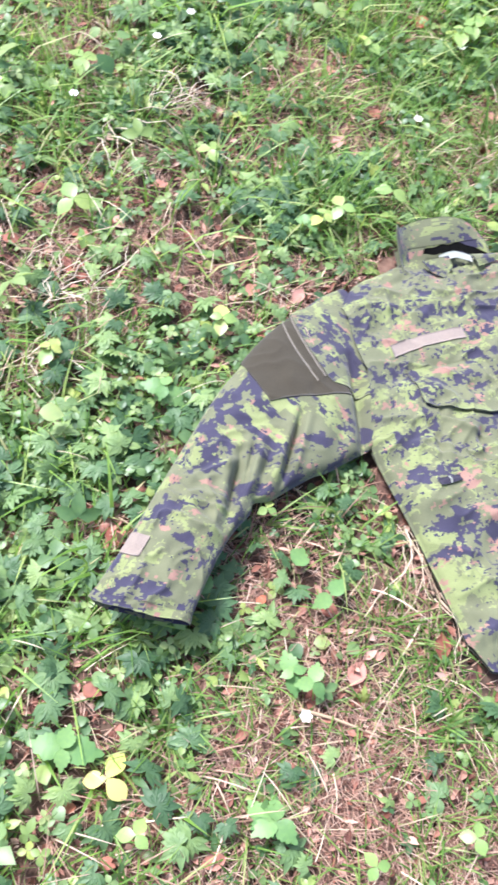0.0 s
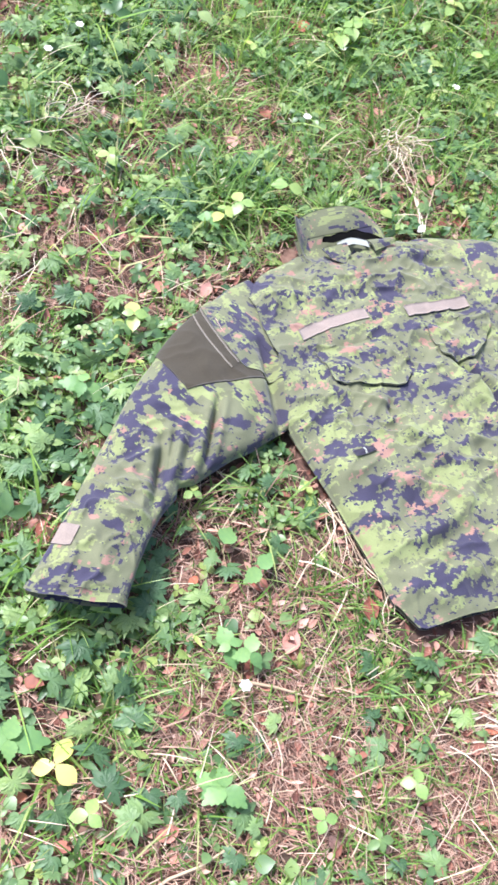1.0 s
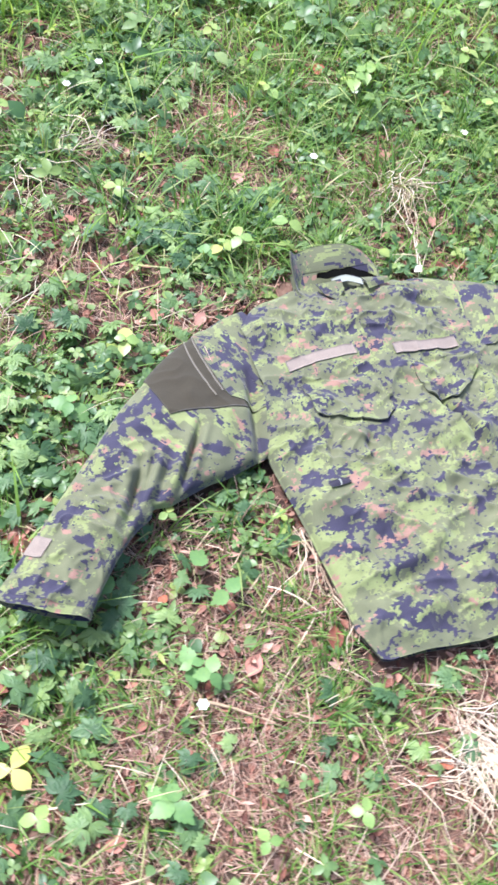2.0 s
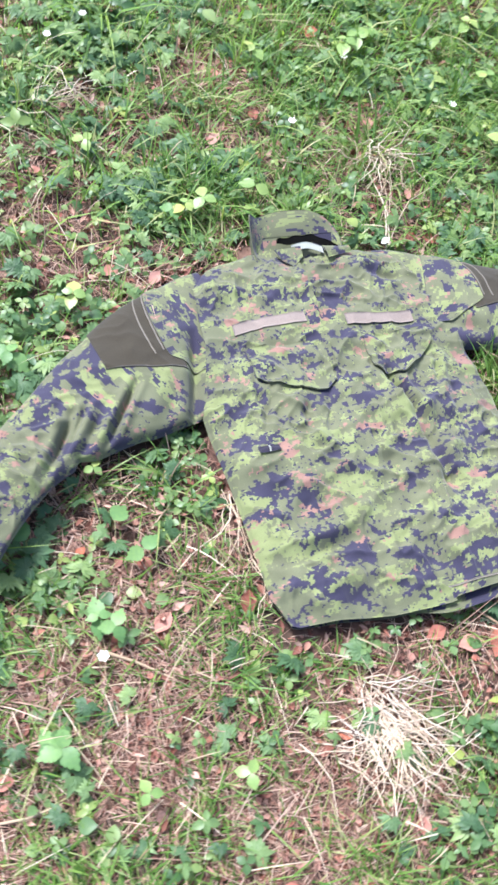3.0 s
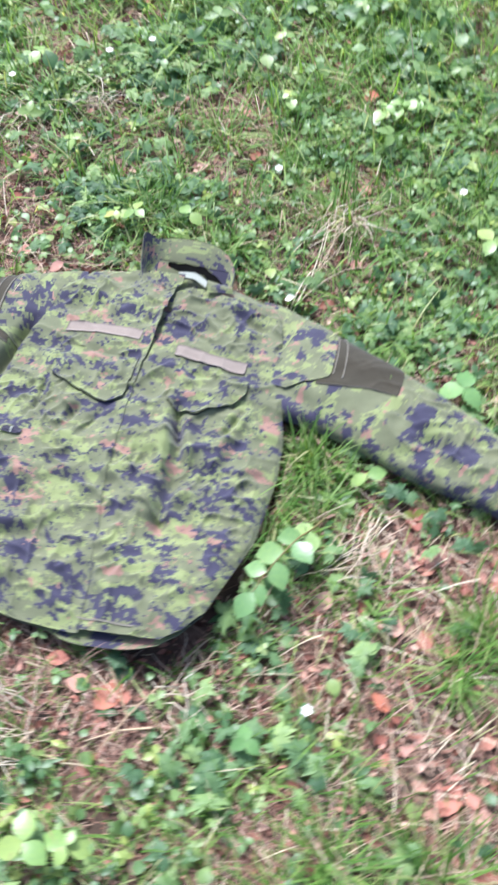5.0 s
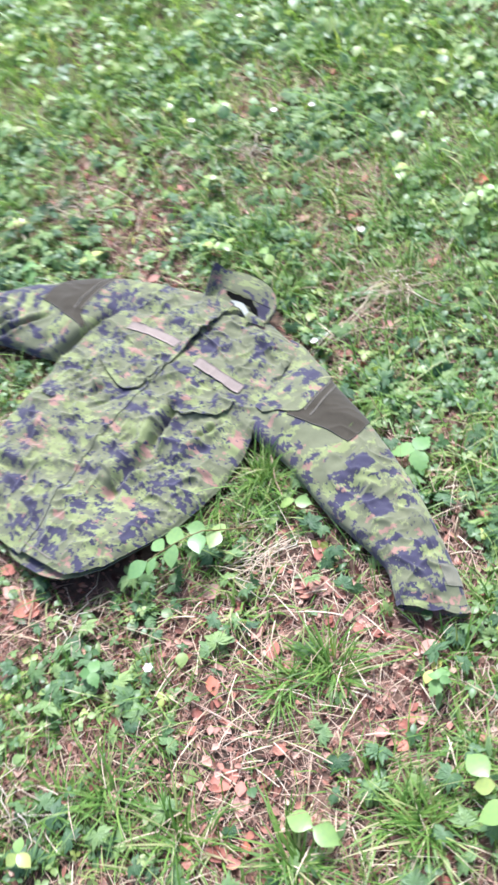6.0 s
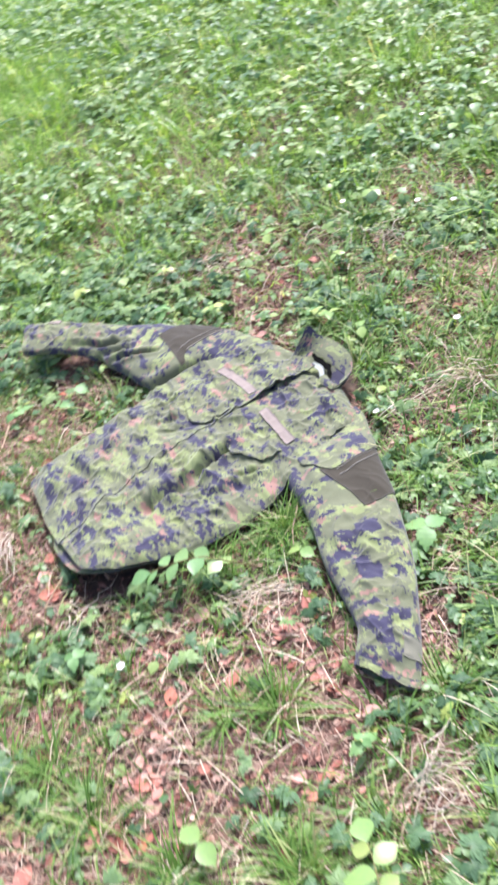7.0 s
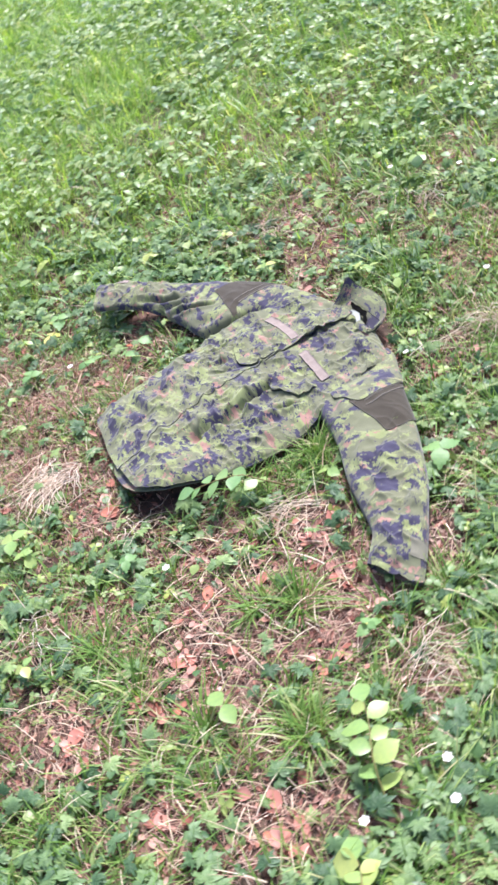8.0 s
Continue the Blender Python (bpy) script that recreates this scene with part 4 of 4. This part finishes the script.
def build_litter():
    x, y = points(30000, *NEAR, lambda x, y: 0.25 + 0.75 * litter(x, y), -0.09)
    ch = [sprinkle(CURLED, x, y, 0.008, 0.028, (0.0, 0.010), 0.6, (0.005, 0.020))]
    x, y = points(9000, -6.6, 5.0, -3.6, 6.0, lambda x, y: far_keep(x, y) * litter(x, y))
    ch.append(sprinkle(CURLED, x, y, 0.02, 0.045, (0.0, 0.01), 0.25))
    x, y = points(70000, *NEAR, lambda x, y: 0.25 + 0.75 * litter(x, y), -0.09)
    ch.append(sprinkle(leaf_shape((0.35,), 1.0, 0.3, -0.1), x, y, 0.004, 0.011, (0.0, 0.008), 0.7, (0.002, 0.006)))
    stuff("leaf_litter", "reddish brown dead leaves and crumbs", "leaf litter", LITTER, ch)
    x, y = points(90000, *NEAR, lambda x, y: 0.22 + 0.78 * litter(x, y), -0.004)
    m = len(x)
    z = ground_z(x, y) + RNG.uniform(0.003, 0.016, m)
    ch = [place(blade(0.25), np.stack((x, y, z), -1), RNG.uniform(0, 6.28, m), RNG.normal(1.40, 0.16, m), RNG.uniform(0.012, 0.070, m), RNG.uniform(0.0006, 0.0018, m))]
    ch += tufts(420, 10, NEAR, lambda x, y: 0.15 + litter(x, y), (0.05, 0.14), (0.0012, 0.0026), 0.02, 0.75)
    ch += tufts(700, 8, (-6.6, 5.0, -3.6, 6.0), lambda x, y: far_keep(x, y) * litter(x, y), (0.06, 0.14), (0.002, 0.004), 0.03, 0.7)
    ch += tufts(1500, 12, (0.25, 1.35, -0.2, 0.62), lambda x, y: 0.10 + 0.9 * np.clip((fbm(x * 6, y * 6, 64) - 0.38) * 5, 0, 1), (0.02, 0.055), (0.0010, 0.0024), 0.020, 1.0)
    stuff("dry_grass", "pale dry grass stalks lying on the litter", "dry grass", STRAW, ch)
    ch = []
    for n, box in ((2600, NEAR), (900, (1.3, 2.45, 0.05, 1.4))):
        x, y = points(n, *box, lambda x, y: 0.12 + 0.88 * litter(x, y))
        yaw, ln = RNG.uniform(0, 6.283, len(x)), RNG.uniform(0.04, 0.12, len(x))
        ok = ~in_jacket(x + ln * np.cos(yaw), y + ln * np.sin(yaw), 0.01)
        x, y, yaw, ln = x[ok], y[ok], yaw[ok], ln[ok]
        half = len(x) // 2
        for k, bend in ((slice(0, half), 0.35), (slice(half, None), 0.75)):
            m = len(x[k])
            ch.append(place(blade(bend, 6), np.stack((x[k], y[k], ground_z(x[k], y[k]) + RNG.uniform(0.006, 0.03, m)), -1), yaw[k], RNG.normal(1.15, 0.2, m), ln[k], RNG.uniform(0.0011, 0.0024, m)))
    ch += tufts(160, 9, (-2.5, 1.3, 0.2, 3.4), lambda x, y: far_keep(x, y) * (0.15 + litter(x, y)), (0.08, 0.2), (0.002, 0.004), 0.02, 0.6, steps=4)
    stuff("dry_stalks", "long bleached grass stalks arching over the litter", "dry grass", PALE_STRAW, ch)


build_cover()
build_grass()
build_litter()


# ---- single plants and pieces ----
def leaf_mesh(name, mat, widths, fold=0.2, droop=0.25, teeth=0.0, pleat=0.0):
    v, f = leaf_shape(widths, 1.0, fold, droop, teeth, pleat)
    return mesh_from(name, v, f, mat)


OVATE = tuple(float(w) for w in np.interp(np.linspace(0.07, 0.95, 13), (0, 0.14, 0.28, 0.43, 0.57, 0.71, 0.86, 1), (0, 0.19, 0.31, 0.37, 0.37, 0.30, 0.17, 0)))
LEAVES = {
    "lime": leaf_mesh("leaf", LIME, OVATE, 0.18, 0.2, 0.0, 0.014),
    "fresh": leaf_mesh("leaf", FRESH, (0.15, 0.24, 0.34, 0.33, 0.40, 0.35, 0.36, 0.26, 0.25, 0.13, 0.09), 0.16, 0.22, 0.055, 0.028),
    "beech": leaf_mesh("leaf", BEECH, OVATE, 0.18, 0.2, 0.0, 0.014),
    "yellow": leaf_mesh("leaf", YELLOW, (0.18, 0.30, 0.36, 0.34, 0.22), 0.18, 0.15),
}


def tube(name, path, r0, r1, mat, sides=6):
    P = np.array(path, float)
    V, F = [], []
    for i, p in enumerate(P):
        d = P[min(i + 1, len(P) - 1)] - P[max(i - 1, 0)]
        d = d / (np.linalg.norm(d) + 1e-9)
        a = np.cross(d, (0.31, 0.27, 0.91) if abs(d[2]) < 0.9 else (1, 0, 0))
        a /= np.linalg.norm(a)
        b = np.cross(d, a)
        r = r0 + (r1 - r0) * i / (len(P) - 1)
        V += [p + r * (a * math.cos(k * 6.2832 / sides) + b * math.sin(k * 6.2832 / sides)) for k in range(sides)]
    for i in range(len(P) - 1):
        for k in range(sides):
            j = (k + 1) % sides
            F.append((i * sides + k, i * sides + j, (i + 1) * sides + j, (i + 1) * sides + k))
    return mesh_from(name, V, F, mat)


def put_leaf(parent, kind, at, yaw, tilt, size, roll=0.0, name="leaf"):
    ob = hang(name, LEAVES[kind], parent)
    ob.matrix_basis = Matrix.Translation(at) @ Euler((roll, tilt, yaw)).to_matrix().to_4x4() @ Matrix.Diagonal((size, size, size, 1))
    return ob


def sprig(x, y, kind, count, size, height, label, category="seedling", lean=0.0, facing=0.0, group=""):
    """A small plant: a stem with leaves set round it."""
    z = float(ground_z(np.array(x), np.array(y)))
    root = new("seedling")
    root.matrix_world = pose(x, y, z)
    tagged(root, label, category, group)
    dx, dy = math.cos(facing) * lean, math.sin(facing) * lean
    hang("stem", tube("stem", [(0, 0, -0.004), (dx * 0.3, dy * 0.3, height * 0.6), (dx, dy, height)], 0.0014, 0.0008, STEM), root)
    turn = RNG.uniform(0, 6.28)
    for i in range(count):
        # four leaves stand as two crossed pairs, the upper one smaller
        low = count == 4 and i % 2 == 0
        yaw = turn + i * 6.2832 / count + RNG.uniform(-0.22, 0.22)
        put_leaf(root, kind, (dx, dy, height - (0.010 if low else 0.0)), yaw, RNG.uniform(-0.15, 0.25), size * (RNG.uniform(1.0, 1.25) if low or count < 4 else RNG.uniform(0.6, 0.9)), RNG.uniform(-0.3, 0.3))
    return root


def branch(x, y, length, facing, pairs, size, height, label, kind="lime"):
    """A young tree shoot leaning over, with leaves set in two rows."""
    z = float(ground_z(np.array(x), np.array(y)))
    root = new("sapling")
    root.matrix_world = pose(x, y, z)
    tagged(root, label, "sapling")
    c, s = math.cos(facing), math.sin(facing)
    path = []
    for i in range(9):
        t = i / 8
        d = length * (t ** 1.15)
        path.append((c * d - s * 0.008 * math.sin(5 * t), s * d + c * 0.008 * math.sin(5 * t), height * min(1, 1.9 * t) - 0.012 * t * t - 0.004 * (t == 0)))
    hang("stem", tube("stem", path, 0.0020, 0.0009, STEM), root)
    for i in range(2 * pairs):
        t = 0.28 + 0.70 * i / (2 * pairs - 0.5)
        k = min(t * 8, 7.999)
        j = int(k)
        p = [path[j][q] + (path[j + 1][q] - path[j][q]) * (k - j) for q in range(3)]
        sgn = 1 if i % 2 else -1
        put_leaf(root, kind, p, facing + sgn * RNG.uniform(0.55, 1.35), RNG.uniform(-0.35, 0.3), size * RNG.uniform(0.70, 1.2), RNG.uniform(-0.5, 0.5))
    put_leaf(root, kind, path[-1], facing, 0.1, size)
    return root


branch(1.205, 0.895, 0.22, radians(-90), 4, 0.049, 0.105, "bright green beech shoot with oval leaves beside the jacket", "beech")
branch(2.075, 0.930, 0.20, radians(182), 4, 0.052, 0.090, "bright lime green beech shoot with oval leaves in grass")
branch(2.235, 0.865, 0.10, radians(190), 3, 0.050, 0.070, "bright green young beech shoot low in the grass")

LIMES = ((-0.008, 1.564, 3, 0.030), (0.010, 1.208, 3, 0.034), (0.585, 1.756, 4, 0.026), (0.284, 0.983, 4, 0.026), (0.005, 0.886, 4, 0.024), (0.471, 1.247, 4, 0.026), (0.505, 1.270, 3, 0.024),
         (0.609, 1.326, 2, 0.026), (0.252, 1.368, 3, 0.020), (0.193, 0.162, 3, 0.020), (0.656, 0.170, 3, 0.020), (0.512, 0.131, 3, 0.018), (1.118, 1.990, 4, 0.030), (1.117, 2.158, 4, 0.032),
         (1.147, 1.798, 4, 0.026), (0.456, 1.936, 4, 0.022), (1.180, 1.592, 3, 0.034), (1.178, 0.216, 4, 0.034), (1.770, 0.665, 2, 0.042), (1.127, 0.186, 3, 0.034), (1.527, 0.239, 3, 0.024),
         (-0.15, 1.478, 4, 0.030), (0.366, 0.640, 3, 0.016))
for lx, ly, k, sz in LIMES:
    sprig(lx, ly, "lime", k, sz * 1.15, RNG.uniform(0.055, 0.072), "yellow-green seedling with a few soft leaves", group="lime seedlings")
for lx, ly in ((0.825, 1.850), (0.860, 1.880), (0.800, 1.825)):
    sprig(lx, ly, "lime", 4, 0.036, 0.072, "pale lime seedling with broad round leaves", group="lime seedlings")
FRESHES = ((0.193, 0.842, 4, 0.036), (0.088, 0.268, 4, 0.042), (0.381, 0.185, 3, 0.030), (0.407, 0.388, 4, 0.030), (0.435, 0.372, 3, 0.026), (0.279, 0.494, 1, 0.036), (0.364, 0.187, 4, 0.028),
           (1.312, 0.480, 3, 0.024), (0.446, 1.238, 3, 0.026), (1.294, 1.241, 3, 0.044), (1.697, 0.977, 4, 0.026), (0.465, 0.505, 2, 0.028), (0.41, 0.55, 1, 0.036))
for lx, ly, k, sz in FRESHES:
    sprig(lx, ly, "fresh", k, sz * 1.1, RNG.uniform(0.045, 0.06), "mid green herb with broad soft leaves", "herb", group="green herbs")
sprig(0.151, 0.235, "yellow", 3, 0.034, 0.03, "pair of yellowed leaves on a low stem", "herb")
sprig(1.235, 0.985, "lime", 2, 0.036, 0.045, "pale yellow-green leaf beside the sleeve", "herb")
sprig(1.665, 0.985, "yellow", 2, 0.026, 0.02, "yellowed leaf lying in grass", "herb")


def flower(x, y, size):
    z = float(ground_z(np.array(x), np.array(y)))
    root = new("flower")
    h = RNG.uniform(0.045, 0.06)
    root.matrix_world = pose(x, y, z)
    tagged(root, "small white woodland flower on a thin stem", "flower", "white flowers")
    hang("stem", tube("stem", [(0, 0, -0.004), (0.002, 0.001, h * 0.6), (0, 0, h)], 0.0009, 0.0007, STEM), root)
    for i in range(6):
        ob = hang("petal", PETAL_MESH, root)
        ob.matrix_basis = Matrix.Translation((0, 0, h)) @ Euler((0, -0.25, i * 1.047)).to_matrix().to_4x4() @ Matrix.Diagonal((size, size, size, 1))


PETAL_MESH = leaf_mesh("petal", PETAL, (0.24, 0.36, 0.30), 0.15, -0.1)
for fx, fy in ((0.198, 1.743), (-0.015, 1.468), (0.799, 1.787), (0.422, 0.324), (0.684, 1.554), (1.063, 1.697), (1.364, 0.573), (2.073, 0.880), (2.077, 1.032), (2.003, 1.040), (-0.393, 1.866), (0.133, 1.657)):
    flower(fx, fy, 0.0105)


def dead_leaf(x, y, size, yaw, label):
    v, f = leaf_shape((0.18, 0.28, 0.33, 0.29, 0.16), 1.0, 0.35, -0.12)
    v = v * size
    v[:, 2] += 0.05 * size * np.sin(v[:, 1] / size * 9)
    me = mesh_from("dead_leaf", v, f, BROWN)
    ob = hang("dead_leaf", me)
    ob.matrix_world = pose(x, y, float(ground_z(np.array(x), np.array(y))) + 0.012, RNG.uniform(-14, 14), RNG.uniform(-10, 10), yaw)
    tagged(ob, label, "dead leaf", "single dead leaves")


for bx, by, bs, ba in ((1.385, 0.905, 0.060, 40), (1.360, 0.950, 0.050, 130), (1.074, 0.398, 0.060, 70), (1.055, 0.425, 0.050, 200), (1.285, 0.729, 0.045, 80), (0.700, 1.891, 0.05, 10),
                       (1.605, 0.552, 0.06, 80), (0.952, 1.290, 0.036, 60), (2.010, 0.471, 0.05, 100), (1.925, 0.779, 0.036, 20), (1.724, 0.324, 0.05, 140), (1.929, 0.655, 0.04, 60),
                       (1.467, 1.250, 0.045, 80), (1.025, 1.308, 0.04, 170), (0.646, 0.423, 0.045, 90), (0.955, 0.420, 0.04, 30), (0.48, 1.25, 0.035, 170), (0.42, 1.07, 0.035, 60),
                       (0.11, 0.60, 0.04, 30), (0.14, 0.575, 0.035, 120), (2.01, 0.715, 0.05, 15), (1.985, 0.735, 0.045, 200)):
    dead_leaf(bx, by, bs, ba, "reddish brown dead leaf lying on the ground")
for bx, by in ((1.73, 0.34), (2.02, 0.76), (1.72, 0.55), (1.70, 0.90), (1.94, 0.52), (1.49, 0.93), (1.08, 0.42), (1.50, 0.61), (1.62, 0.58), (0.12, 0.60), (1.38, 0.91), (0.03, 1.07)):
    for k in range(8):
        dead_leaf(bx + RNG.normal(0, 0.022), by + RNG.normal(0, 0.022), RNG.uniform(0.014, 0.031), RNG.uniform(0, 360), "curled reddish dead leaf in a small drift")


lx, ly = points(420, *NEAR, lambda x, y: np.clip(litter(x, y) * 1.2 - 0.25, 0, 1), 0.025)
for bx, by in list(zip(lx, ly))[:130]:
    dead_leaf(bx, by, RNG.uniform(0.020, 0.046), RNG.uniform(0, 360), "rosy brown dead leaf half sunk in the litter")


def straw_tuft(x, y, n, length, facing, spread, label, rise=0.03, width=0.0036):
    """A clump of dry stalks that fans out along the ground."""
    root = new("straw_tuft")
    root.matrix_world = pose(x, y, float(ground_z(np.array(x), np.array(y))))
    tagged(root, label, "dry grass")
    for i in range(n):
        a = facing + RNG.normal(0, spread)
        ln = length * RNG.uniform(0.55, 1.1)
        bend = RNG.normal(0, 0.22 + 0.8 * spread)
        ox, oy = RNG.normal(0, 0.010 + 0.022 * spread, 2)
        path = []
        for k in range(6):
            t = k / 5
            b = a + bend * t
            jx, jy = RNG.normal(0, 0.0030 + 0.006 * spread, 2) * (k > 0)
            path.append((ox + jx + ln * t * math.cos(b), oy + jy + ln * t * math.sin(b), 0.004 + rise * RNG.uniform(0.8, 1.2) * math.sin(min(1.0, 1.15 * t) * 2.9) + 0.012 * t + 0.006))
        hang("stalk", tube("stalk", path, width * 0.5 * RNG.uniform(0.35, 1.0), width * 0.14, BLEACHED, 4), root)


straw_tuft(0.885, 1.525, 30, 0.125, radians(-72), 0.50, "pale dry grass tuft drooping above the collar", 0.035, 0.0040)
straw_tuft(0.893, 1.262, 5, 0.25, radians(89), 0.05, "long dry grass stalks reaching from the jacket", 0.02, 0.0042)
straw_tuft(0.860, 0.300, 78, 0.17, radians(-45), 0.42, "pile of bleached dry grass below the hem", 0.016, 0.0046)
straw_tuft(0.780, 0.245, 20, 0.20, radians(-8), 0.35, "pile of bleached dry grass below the hem", 0.012, 0.0036)
straw_tuft(1.020, 0.235, 9, 0.20, radians(200), 0.5, "loose bleached stalks beside the straw pile", 0.012, 0.0034)
straw_tuft(0.600, 0.640, 9, 0.17, radians(-62), 0.12, "dry stalks along the jacket side", 0.012)
straw_tuft(0.655, 0.545, 8, 0.14, radians(-66), 0.14, "dry stalks along the jacket side", 0.012)
straw_tuft(1.295, 0.925, 16, 0.16, radians(-72), 0.22, "dry grass stalks between sapling and sleeve", 0.02)
straw_tuft(1.255, 0.800, 12, 0.15, radians(48), 0.3, "dry grass stalks between sapling and sleeve", 0.02)
straw_tuft(1.790, 1.030, 24, 0.12, radians(95), 0.5, "bleached dry grass clump in the grass", 0.03)
straw_tuft(1.400, 0.230, 14, 0.13, radians(20), 0.8, "bleached dry grass clump in the grass", 0.03)
straw_tuft(-0.03, 1.045, 26, 0.12, radians(20), 0.7, "bleached dry grass clump among leaves", 0.022)
straw_tuft(0.17, 1.50, 16, 0.11, radians(40), 0.5, "bleached dry grass clump among leaves", 0.03)
straw_tuft(1.15, 0.50, 12, 0.10, radians(30), 0.7, "bleached dry grass clump in the grass", 0.015)
straw_tuft(-0.03, 0.92, 12, 0.10, radians(-50), 0.6, "bleached dry grass clump among leaves", 0.02)
straw_tuft(0.060, 1.450, 8, 0.15, radians(-40), 0.5, "bleached dry grass clump among leaves", 0.025)


def twig(points_xy, r, label, lift=0.012):
    path = [(px, py, float(ground_z(np.array(px), np.array(py))) + lift + r) for px, py in points_xy]
    ob = hang("twig", tube("twig", path, r, r * 0.55, TWIG))
    tagged(ob, label, "twig")


scrap = hang("leaf_scrap", mesh_from("leaf_scrap", CURLED[0] * 0.022, CURLED[1], PETAL))
scrap.matrix_world = pose(0.888, 1.258, float(ground_z(np.array(0.9), np.array(1.25))) + 0.030, 8, -5, 40)
tagged(scrap, "bleached white leaf scrap beside the jacket shoulder", "leaf scrap")
twig(((1.060, 1.030), (1.120, 1.005), (1.160, 0.985), (1.205, 0.975)), 0.0022, "thin pale bent twig under the sleeve", 0.03)
twig(((0.250, 0.051), (0.300, 0.080), (0.345, 0.092), (0.391, 0.115)), 0.0030, "pale dry twig lying in litter")
twig(((0.421, 0.342), (0.475, 0.330), (0.540, 0.308)), 0.0032, "pale dry twig lying in litter")
twig(((0.405, 0.395), (0.425, 0.345), (0.430, 0.300)), 0.0018, "thin pale twig lying in litter")
twig(((1.020, 0.488), (1.079, 0.451), (1.130, 0.416)), 0.0026, "long pale dry stalk below the hem", 0.022)
twig(((1.145, 0.480), (1.132, 0.416), (1.125, 0.349)), 0.0019, "long pale dry stalk below the hem", 0.026)
twig(((1.174, 0.423), (1.131, 0.391), (1.096, 0.349)), 0.0019, "long pale dry stalk below the hem", 0.018)
twig(((1.160, 0.566), (1.189, 0.546)), 0.0022, "short pale stalk at the hem corner", 0.020)
twig(((1.019, 0.320), (1.010, 0.285), (1.003, 0.250)), 0.0030, "pale dry stalk lying in litter", 0.016)
twig(((1.781, 0.859), (1.790, 0.895), (1.796, 0.926)), 0.0034, "pale dry stalk lying in grass", 0.012)
